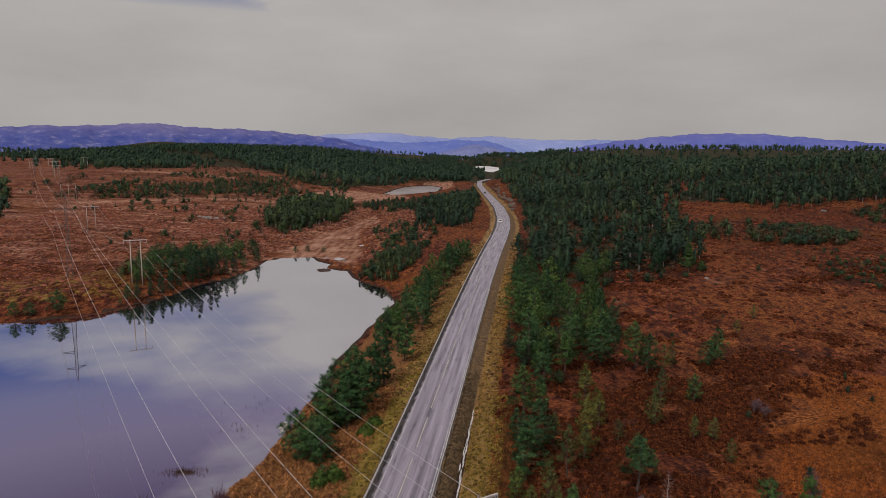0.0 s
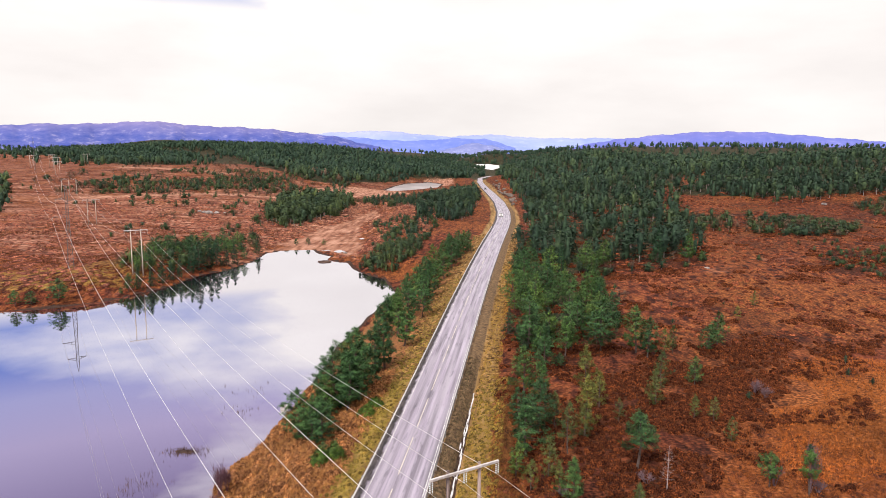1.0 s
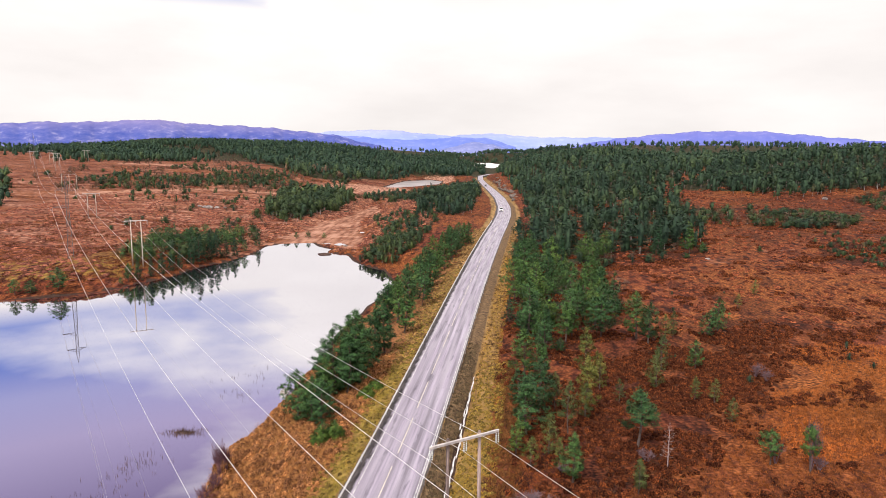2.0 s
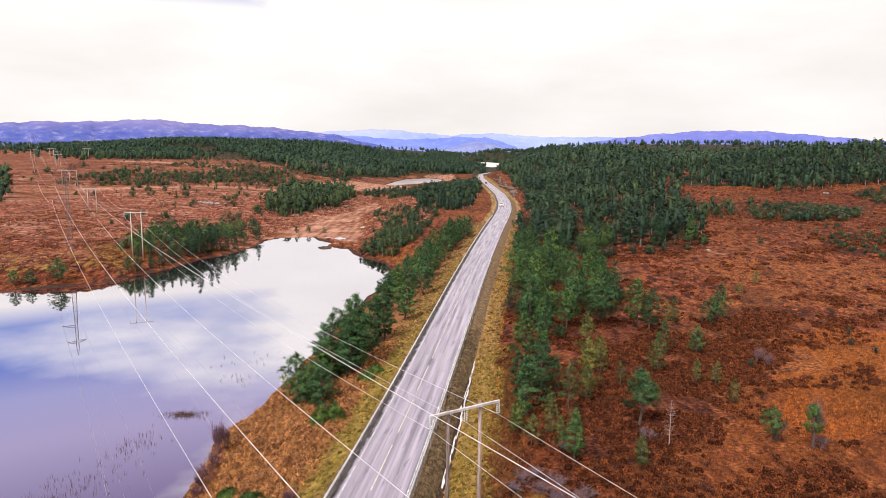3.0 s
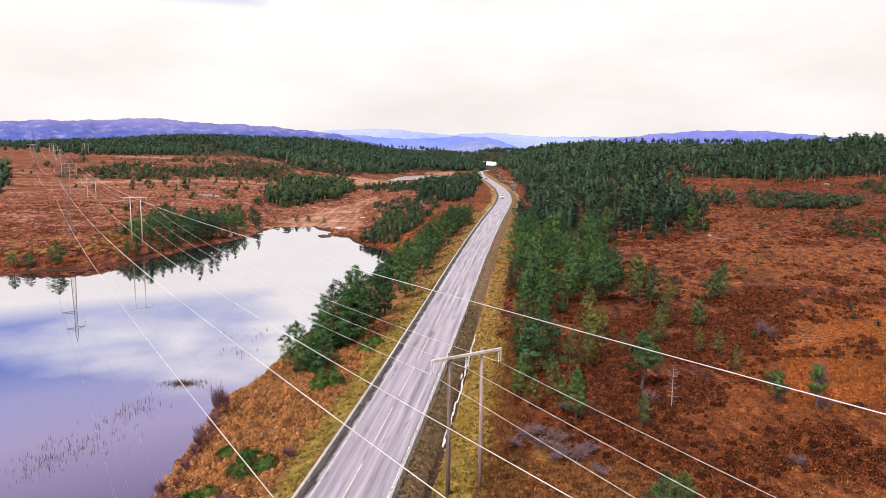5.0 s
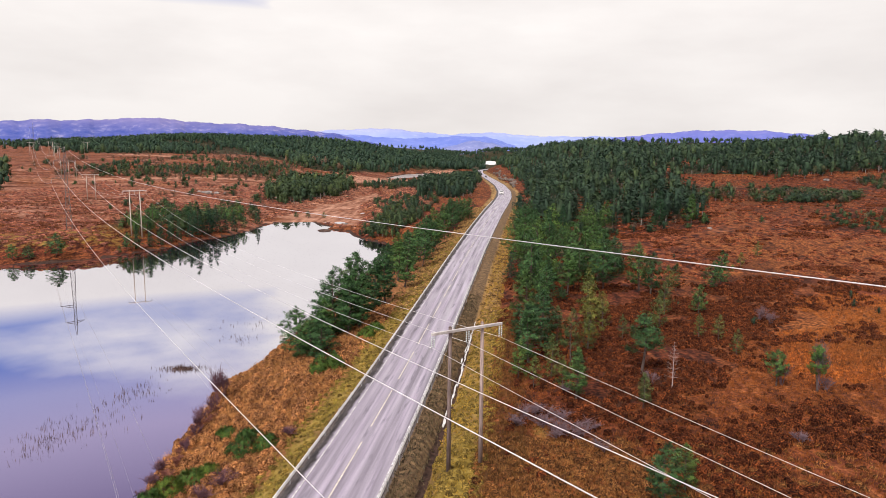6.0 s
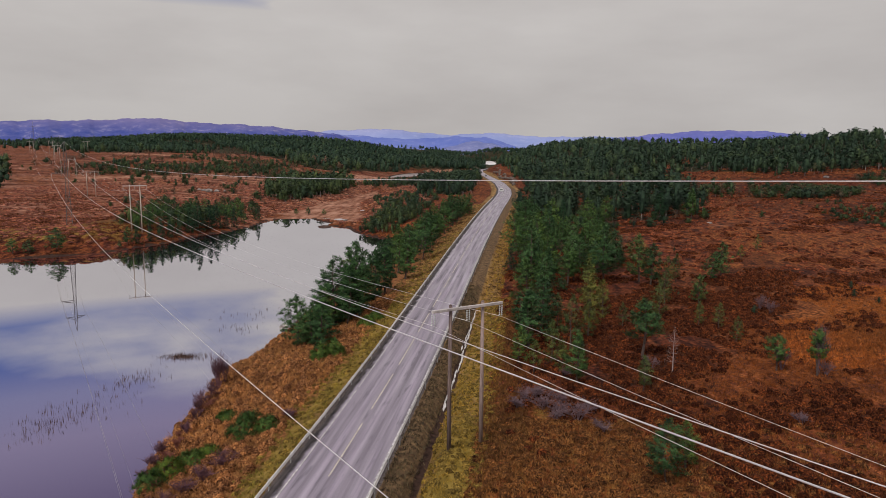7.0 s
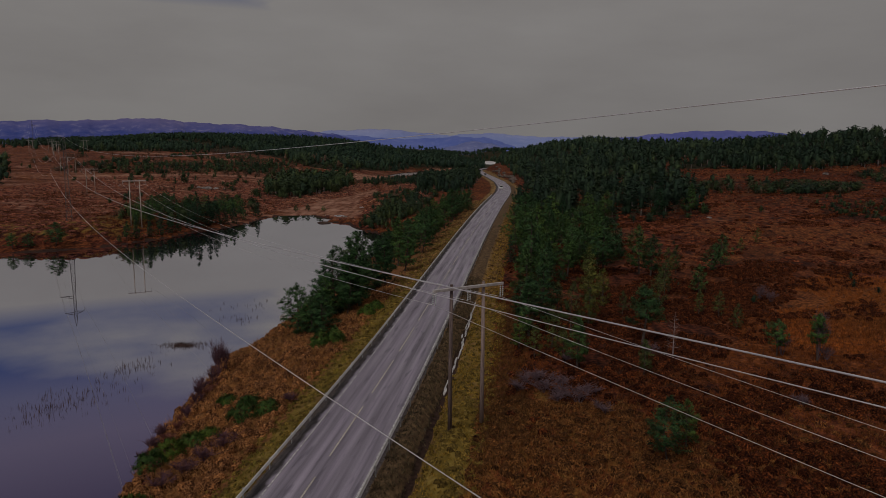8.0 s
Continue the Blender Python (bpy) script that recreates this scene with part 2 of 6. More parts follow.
def make_water():
    """Dark peaty water under a smooth, strongly mirroring surface."""
    m, n, l, b = material("still_lake_water", 0.0, 0, 0.5)
    b.inputs["Base Color"].default_value = (0.016, 0.012, 0.022, 1)
    b.inputs["IOR"].default_value = 1.40
    film = n.new("ShaderNodeBsdfGlossy")
    film.inputs["Color"].default_value = (0.97, 0.95, 1.0, 1)
    film.inputs["Roughness"].default_value = 0.0
    ripple = noise_node(n, l, 0.5, 4, (1, 0.45, 1))
    bump(n, l, b, ripple, 0.02, 0.02)
    blend = n.new("ShaderNodeMixShader")
    blend.inputs["Fac"].default_value = 0.70
    l.new(b.outputs["BSDF"], blend.inputs[1])
    l.new(film.outputs["BSDF"], blend.inputs[2])
    l.new(blend.outputs["Shader"], n["Material Output"].inputs["Surface"])
    return m


M_GROUND = make_ground()
M_ASPHALT = make_asphalt()
M_WATER = make_water()
M_PINE = make_foliage("pine_needles", (0.007, 0.025, 0.015), (0.104, 0.226, 0.074))
M_SPRUCE = make_foliage("spruce_needles", (0.004, 0.018, 0.012), (0.055, 0.145, 0.070))
M_SAPLING = make_foliage("young_pine_needles", (0.038, 0.068, 0.024), (0.150, 0.190, 0.060))
M_JUNIPER = make_foliage("juniper_needles", (0.018, 0.055, 0.014), (0.115, 0.200, 0.042))
# joined woods: haze put into the needle colour, bluer and with less contrast
M_WOODS = make_foliage("hazed_pine_needles", (0.015, 0.036, 0.032), (0.046, 0.098, 0.074), True)
M_TWIG = make_simple("bare_birch_twigs", (0.07, 0.030, 0.045), (0.17, 0.08, 0.10), 4)
M_DEAD = make_simple("dead_grey_wood", (0.22, 0.17, 0.17), (0.42, 0.35, 0.34), 5)
M_STEM = make_simple("pale_pine_stems", (0.14, 0.11, 0.10), (0.32, 0.27, 0.25), 3)
M_BARK = make_simple("pine_bark", (0.045, 0.033, 0.028), (0.15, 0.105, 0.09), 6, relief=0.03)
M_HEATHER = make_foliage("heather_tufts", (0.026, 0.0089, 0.0054), (0.215, 0.0680, 0.0215))
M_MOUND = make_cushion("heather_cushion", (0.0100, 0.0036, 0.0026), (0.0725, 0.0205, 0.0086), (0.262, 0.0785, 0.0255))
# clumps beyond the lake: haze put into the colour as extra blue
M_FARMOUND = make_cushion("hazed_heather_clump", (0.0742, 0.028, 0.023), (0.212, 0.0762, 0.0513), (0.424, 0.185, 0.124), 3.0)
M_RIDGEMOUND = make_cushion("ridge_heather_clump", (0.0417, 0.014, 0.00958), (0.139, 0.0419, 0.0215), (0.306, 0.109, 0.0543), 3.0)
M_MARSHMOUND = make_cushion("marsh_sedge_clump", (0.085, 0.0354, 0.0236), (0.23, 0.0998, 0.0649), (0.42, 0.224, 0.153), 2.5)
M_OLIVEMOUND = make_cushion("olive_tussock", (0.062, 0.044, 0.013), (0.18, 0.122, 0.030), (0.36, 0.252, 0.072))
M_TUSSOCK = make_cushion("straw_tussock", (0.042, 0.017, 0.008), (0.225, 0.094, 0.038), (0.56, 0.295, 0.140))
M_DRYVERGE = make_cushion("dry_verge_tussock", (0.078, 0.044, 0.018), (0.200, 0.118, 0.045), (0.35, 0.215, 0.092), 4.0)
M_GRASS = make_foliage("withered_grass", (0.112, 0.045, 0.018), (0.60, 0.315, 0.130), mixed=0.20)
M_VERGE = make_foliage("verge_grass", (0.095, 0.070, 0.014), (0.39, 0.265, 0.052))
M_OLIVE = make_foliage("green_verge_grass", (0.080, 0.068, 0.013), (0.34, 0.275, 0.052))
M_REED = make_simple("dry_reed", (0.045, 0.026, 0.025), (0.13, 0.070, 0.056), 3)
M_POLE = make_simple("weathered_creosote_wood", (0.19, 0.135, 0.122), (0.42, 0.32, 0.29), 3, stretch=(6, 6, 0.4), relief=0.01)
M_PALEPOLE = make_simple("bleached_pole_wood", (0.34, 0.29, 0.25), (0.56, 0.50, 0.44), 3, stretch=(6, 6, 0.4))
M_DARKPOLE = make_simple("dark_creosote_wood", (0.080, 0.056, 0.052), (0.25, 0.185, 0.17), 3, stretch=(6, 6, 0.4), relief=0.01)
M_STEEL = make_simple("galvanised_steel", (0.33, 0.33, 0.34), (0.56, 0.56, 0.57), 2.5, 0.45, 0.5)
M_RAIL = make_simple("galvanised_guardrail_steel", (0.60, 0.58, 0.57), (0.82, 0.79, 0.77), 1.5, 0.5, 0.1)
M_BEAM = make_simple("pale_crossarm_steel", (0.42, 0.38, 0.38), (0.66, 0.62, 0.61), 3, 0.5, 0.2)
M_TOWER = make_simple("dull_tower_steel", (0.10, 0.09, 0.09), (0.19, 0.17, 0.17), 2.5, 0.5, 0.6)
M_WIRE = make_simple("bright_aluminium_conductor", (0.84, 0.82, 0.81), (0.95, 0.93, 0.92), 2, 0.36, 0.5)
M_GLASS = make_simple("insulator_glass", (0.42, 0.45, 0.45), (0.62, 0.65, 0.65), 6, 0.15, 0, 0.6)
M_WHITE = make_simple("worn_white_road_paint", (0.20, 0.19, 0.20), (0.74, 0.72, 0.72), 3, 0.6, world_space=True)
M_YELLOW = make_simple("worn_yellow_road_paint", (0.40, 0.35, 0.30), (0.68, 0.62, 0.54), 3, 0.6, world_space=True)
M_ROCK = make_simple("grey_rock", (0.13, 0.11, 0.105), (0.36, 0.32, 0.30), 1.2, 0.85, relief=0.1, world_space=True)
M_CUTROCK = make_simple("brown_cutting_rock", (0.06, 0.048, 0.042), (0.21, 0.165, 0.14), 0.9, 0.9, relief=0.1, world_space=True)
# tarn: the sky's pale reflection put into the colour, with brown streaks
M_TARN = make_simple("pale_tarn_sheen", (0.15, 0.115, 0.11), (0.36, 0.315, 0.315), 0.05, 0.35, 0, 0.5, world_space=True)
M_FARLAKE = make_simple("white_lake_surface", (0.62, 0.60, 0.61), (0.82, 0.80, 0.80), 0.02, 0.4, 0, 0.4, world_space=True)
M_ICE = make_simple("grey_ditch_ice", (0.45, 0.42, 0.43), (0.8, 0.78, 0.78), 2, 0.25, 0, 0.5, world_space=True)
M_MOORGRASS = make_foliage("rust_moor_grass", (0.0649, 0.0218, 0.00798), (0.269, 0.0917, 0.0264))
M_FRONTGRASS = make_foliage("tan_moor_grass", (0.0788, 0.034, 0.0123), (0.389, 0.193, 0.0696))
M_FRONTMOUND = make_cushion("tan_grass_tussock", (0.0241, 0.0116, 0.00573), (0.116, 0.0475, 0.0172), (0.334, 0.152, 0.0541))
M_GOLDGRASS = make_foliage("golden_heath_grass", (0.108, 0.038, 0.012), (0.38, 0.148, 0.043))
M_WEED = make_foliage("brown_weeds", (0.074, 0.046, 0.030), (0.25, 0.165, 0.088))
M_PEAT = make_simple("wet_peat", (0.02, 0.012, 0.01), (0.09, 0.05, 0.035), 2, 0.7, relief=0.05)
M_GREYTWIG = make_simple("lilac_grey_twigs", (0.09, 0.058, 0.070), (0.21, 0.14, 0.16), 4)
M_REDTWIG = make_simple("reddish_scrub_twigs", (0.11, 0.036, 0.030), (0.27, 0.10, 0.075), 4)
M_BOAT = make_simple("pale_boat_paint", (0.5, 0.48, 0.47), (0.75, 0.73, 0.71), 3, 0.5)
M_CARWHITE = make_simple("white_car_paint", (0.72, 0.71, 0.70), (0.82, 0.81, 0.80), 2, 0.25)
M_CARGREY = make_simple("grey_car_paint", (0.10, 0.10, 0.11), (0.16, 0.16, 0.17), 2, 0.25)
M_CARGLASS = make_simple("dark_car_glass", (0.01, 0.012, 0.015), (0.02, 0.022, 0.025), 2, 0.05, 0, 0.6)
M_TYRE = make_simple("black_rubber", (0.012, 0.012, 0.012), (0.03, 0.03, 0.03), 5)
M_TAIL = make_simple("red_lamp_plastic", (0.25, 0.01, 0.01), (0.4, 0.02, 0.02), 3, 0.3)


# ---- terrain ----
ROAD_Y = [-220, -60, 42, 66, 106, 138, 180, 225, 262, 300, 345, 420, 520, 640, 790, 930, 1040]
ROAD_X = [-36.5, -19.6, -8.6, -6.2, -2.4, 0.6, 4.8, 9.6, 13.8, 17.5, 20.0, 21.5, 20.5, 18.5, 17.0, 20.0, 40.0]
ROAD_Z = [2.5, 2.5, 2.7, 2.9, 3.9, 4.7, 5.7, 6.6, 7.0, 7.2, 7.2, 6.8, 6.0, 5.0, 4.2, 4.0, 4.0]
LAKE = [(-23.4, 91.5), (-24.4, 79.5), (-26.4, 71.0), (-24.7, 59.0), (-24.5, 52.4), (-22.6, 43.6), (-22, 30), (-24, 0), (-32, -60), (-80, -110), (-170, -90),
        (-230, 20), (-220, 110), (-170, 141), (-125, 143), (-111, 146), (-106.7, 147.4), (-99.8, 149), (-96.1, 151.7), (-91.6, 155.7), (-86.6, 162), (-84.8, 170.1), (-80.9, 178.3),
        (-80.2, 187.9), (-79.2, 196), (-74.8, 205.1), (-72.1, 219.1), (-72.7, 233.3), (-72.6, 243.4), (-68.3, 247.5), (-62.8, 250.3), (-57.5, 252), (-52, 240.6), (-46.8, 235), (-48.4, 228),
        (-44.8, 224.9), (-38.4, 221.7), (-35, 210.3), (-31.7, 203.1), (-27.4, 197.4), (-23.1, 192.9), (-17.5, 172), (-20.4, 153), (-21.5, 138), (-23.3, 122), (-23.6, 104)]
TARN = [(-80, 660), (-78, 740), (-72, 810), (-46, 850), (-28, 800), (-30, 700), (-34, 640), (-58, 630)]
FAR_LAKE = [(63, 1590), (40, 1764), (22, 1910), (20, 2304), (55, 2560), (90, 2500), (113, 2223), (92, 1852)]
MARSH = [(-74, 243), (-73, 257), (-71, 291), (-71, 319), (-65, 342), (-63, 385), (-56, 432), (-46, 377), (-50, 340), (-45, 291), (-36, 252), (-38, 232), (-45, 235), (-56, 248)]
# hills: x, y, height, radius across, radius along
HILLS = [(245, 400, 14, 95, 110), (100, 680, 10, 110, 140), (330, 680, 11.5, 200, 200), (-97, 192, 2.5, 20, 34), (-420, 1300, 26, 380, 320), (-150, 2300, 28, 520, 330),
         (-1330, 3000, 74, 330, 260), (480, 1600, 26, 460, 380), (-330, 640, 7, 130, 150), (1400, 1800, 40, 900, 700), (110, 2950, 22, 600, 300), (-1700, 1700, 30, 700, 800)]


def smooth(v):
    v = np.clip(v, 0, 1)
    return v * v * (3 - 2 * v)


def polygon_distance(px, py, poly):
    """Signed distance to a polygon's edge, positive inside."""
    best = np.full(np.shape(px), 1e9)
    inside = np.zeros(np.shape(px), bool)
    for (ax, ay), (bx, by) in zip(poly, poly[1:] + poly[:1]):
        ex, ey = bx - ax, by - ay
        k = np.clip(((px - ax) * ex + (py - ay) * ey) / (ex * ex + ey * ey), 0, 1)
        best = np.minimum(best, np.hypot(px - ax - k * ex, py - ay - k * ey))
        if by != ay:
            inside ^= ((ay > py) != (by > py)) & (px < ex * (py - ay) / (by - ay) + ax)
    return np.where(inside, best, -best)


def waves(x, y, size, seed=0.0):
    """Cheap uneven ground: crossed sines, about -1 to 1."""
    a = np.sin(x / size + 1.7 * np.sin(y / size * 0.63 + seed) + seed)
    b = np.sin(y / size * 1.13 + 1.3 * np.sin(x / size * 0.71 + 2 * seed) + 3 * seed)
    return 0.5 * a + 0.5 * b


def road_side(x, y):
    """Offset from the road's centre line (right positive) and the road's height."""
    cx, cz = np.interp(y, ROAD_Y, ROAD_X), np.interp(y, ROAD_Y, ROAD_Z)
    slope = (np.interp(y + 3, ROAD_Y, ROAD_X) - np.interp(y - 3, ROAD_Y, ROAD_X)) / 6
    return (x - cx) / np.sqrt(1 + slope * slope), cz


def land(x, y):
    x, y = np.asarray(x, float), np.asarray(y, float)
    off, road_z = road_side(x, y)
    z = 2.3 + 1.7 * smooth((off - 3) / 8) + 8.5 * smooth((x - 8) / 112) * smooth((y - 50) / 180) + 6 * smooth((x - 20) / 110) * smooth((y - 230) / 150)
    z = z + 10 * smooth((-x - 60) / 260) * smooth((y - 300) / 330) + 5 * smooth((y - 560) / 300) * smooth((-x) / 100) + 2.5 * smooth((-x - 110) / 80)
    z = z + 4.5 * smooth((y - 120) / 160) * np.exp(-((x - 8) / 38) ** 2) * smooth((700 - y) / 300)
    for hx, hy, h, rx, ry in HILLS:
        z = z + h * np.exp(-((x - hx) / rx) ** 2 - ((y - hy) / ry) ** 2)
    far = smooth((np.hypot(x, y) - 150) / 500)
    z = z + waves(x, y, 9, 0.4) * 0.28 + waves(x, y, 3.1, 2.0) * 0.12 * smooth((190 - y) / 110) + waves(x, y, 45, 1.1) * (0.25 + 1.6 * far) + waves(x, y, 160, 0.2) * 4 * smooth((np.hypot(x, y) - 700) / 800)
    dale = smooth((y - 820) / 130) * smooth((2620 - y) / 100) * np.exp(-((x - 0.035 * y) / (36 + 0.012 * y)) ** 2)
    z = z * (1 - dale) + 2.5 * dale
    wet = smooth(polygon_distance(x, y, MARSH) / 12 + 0.6)
    z = z * (1 - wet) + (0.32 + 0.0035 * (y - 240)) * wet
    # road bed, verge and ditch
    a = np.abs(off)
    edge = waves(x, y, 4, 5.0) * 0.04 * smooth((150 - y) / 60)
    ditch = -0.7 * np.exp(-((off - 5.45) / 0.8) ** 2) * smooth((125 - y) / 40)
    blend = smooth((a - 4.2) / np.where(off > 0, 8, 9))
    on_road = (y < 1040) & (y > -220)
    z = np.where(on_road, road_z - 0.06 - 0.30 * smooth((3.75 - np.where(off > 0, off + 0.62, a)) / 0.5) - 0.45 * smooth((a - 4.0) / 2.4) + (z - road_z + 0.51) * blend + ditch + edge * smooth((a - 4) / 3), z)
    # raised verge round the near power pole
    z = z + 1.1 * np.exp(-((off - 7.6) / 1.15) ** 2 - ((y - 45) / 10) ** 2)
    # water basins
    for poly, level, bank in ((LAKE, 0.0, 14), (TARN, 1.0, 40), (FAR_LAKE, 0.5, 120)):
        d = polygon_distance(x, y, poly) + waves(x, y, 2.3, 3.0) * 0.4 + waves(x, y, 7, 1.0) * 0.35
        bank_z = level + 0.18 + (z - level - 0.18) * smooth((-d + 0.3) / bank) + 0.16 * smooth(-d / 1.2) * smooth((z - level) / 1.0)
        bank_z = np.maximum(bank_z, level + 0.12 * smooth(-d / 0.5))
        z = np.where(d > 0, level + 0.18 - np.minimum(d * 0.35, 1.8), np.where(d > -bank, bank_z, z))
    return z


# ---- mesh helpers ----
def mesh_object(name, verts, faces, mat, parent=None, shade=False, normals=None):
    """One mesh object from arrays: verts (n, 3) and faces, an (m, k) array or a list of tuples."""
    me = bpy.data.meshes.new(name)
    verts = np.asarray(verts, np.float32)
    if isinstance(faces, np.ndarray):
        k = faces.shape[1]
        me.vertices.add(len(verts))
        me.vertices.foreach_set("co", verts.ravel())
        me.loops.add(faces.size)
        me.loops.foreach_set("vertex_index", faces.astype(np.int32).ravel())
        me.polygons.add(len(faces))
        me.polygons.foreach_set("loop_start", np.arange(0, faces.size, k, dtype=np.int32))
        me.update(calc_edges=True)
    else:
        me.from_pydata([tuple(map(float, v)) for v in verts], [], faces)
        me.update()
    me.materials.append(mat)
    if normals is not None:
        me.attributes.new("custom_normal", "FLOAT_VECTOR", "POINT").data.foreach_set("vector", np.asarray(normals, np.float32).ravel())
    if shade:
        me.polygons.foreach_set("use_smooth", np.ones(len(me.polygons), bool))
    ob = new(name, me)
    ob.parent = parent
    return ob


def part(name, bm, mat, parent, label=""):
    """Links a bmesh as one mesh object under a thing or a part."""
    me = bpy.data.meshes.new(name)
    bm.to_mesh(me)
    bm.free()
    me.materials.append(mat)
    ob = new(name, me)
    ob.parent = parent
    return tagged(ob, label)


class Soup:
    """Collects vertices and faces of one mesh."""
    def __init__(self):
        self.v, self.f = [], []

    def add(self, verts, faces):
        base = len(self.v)
        self.v += [tuple(p) for p in verts]
        self.f += [tuple(base + i for i in q) for q in faces]

    def tube(self, points, radii, sides=6, cap=True):
        points = [Vector(p) for p in points]
        rings = []
        for i, p in enumerate(points):
            d = (points[min(i + 1, len(points) - 1)] - points[max(i - 1, 0)]).normalized()
            a = d.orthogonal().normalized() if abs(d.z) > 0.99 else d.cross(Vector((0, 0, 1))).normalized()
            c = d.cross(a)
            rings.append([p + (a * math.cos(t) + c * math.sin(t)) * radii[i] for t in (2 * math.pi * j / sides for j in range(sides))])
        verts = [q for r in rings for q in r]
        faces = [(i * sides + j, i * sides + (j + 1) % sides, (i + 1) * sides + (j + 1) % sides, (i + 1) * sides + j)
                 for i in range(len(rings) - 1) for j in range(sides)]
        if cap:
            faces += [tuple(range(sides - 1, -1, -1)), tuple((len(rings) - 1) * sides + j for j in range(sides))]
        self.add(verts, faces)

    def box(self, m, sx, sy, sz):
        """A box of that size centred on the matrix m."""
        v = [m @ Vector((x * sx / 2, y * sy / 2, z * sz / 2)) for x in (-1, 1) for y in (-1, 1) for z in (-1, 1)]
        self.add(v, [(0, 1, 3, 2), (4, 6, 7, 5), (0, 4, 5, 1), (2, 3, 7, 6), (0, 2, 6, 4), (1, 5, 7, 3)])

    def bar(self, a, b, w):
        self.tube([a, b], [w, w], 4)

    def make(self, name, mat, parent=None, shade=False, label=""):
        return tagged(mesh_object(name, self.v, self.f, mat, parent, shade), label)


# ---- ground ----
def build_ground():
    ang = np.concatenate([np.arange(-42, -14, 0.25), np.arange(-14, 6, 0.1), np.arange(6, 42, 0.25), np.arange(42, 318, 3.0)])
    ang = np.radians(np.append(ang, 318.0))[:-1]
    rad = np.concatenate([[0.02, 4.0, 8, 12, 16, 20, 23, 26], np.geomspace(30, 4900, 320)])
    a, r = np.meshgrid(ang, rad)
    x, y = r * np.sin(a), r * np.cos(a)
    z = land(x, y)
    n_a, n_r = len(ang), len(rad)
    verts = np.stack([x, y, z], -1).reshape(-1, 3)
    i, j = np.meshgrid(np.arange(n_r - 1), np.arange(n_a), indexing="ij")
    jn = (j + 1) % n_a
    quads = np.stack([i * n_a + j, i * n_a + jn, (i + 1) * n_a + jn, (i + 1) * n_a + j], -1).reshape(-1, 4)
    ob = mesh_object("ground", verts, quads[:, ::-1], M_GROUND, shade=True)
    px, py = verts[:, 0].astype(float), verts[:, 1].astype(float)
    off, _ = road_side(px, py)
    d_lake = -polygon_distance(px, py, LAKE)
    d_tarn = -polygon_distance(px, py, TARN)
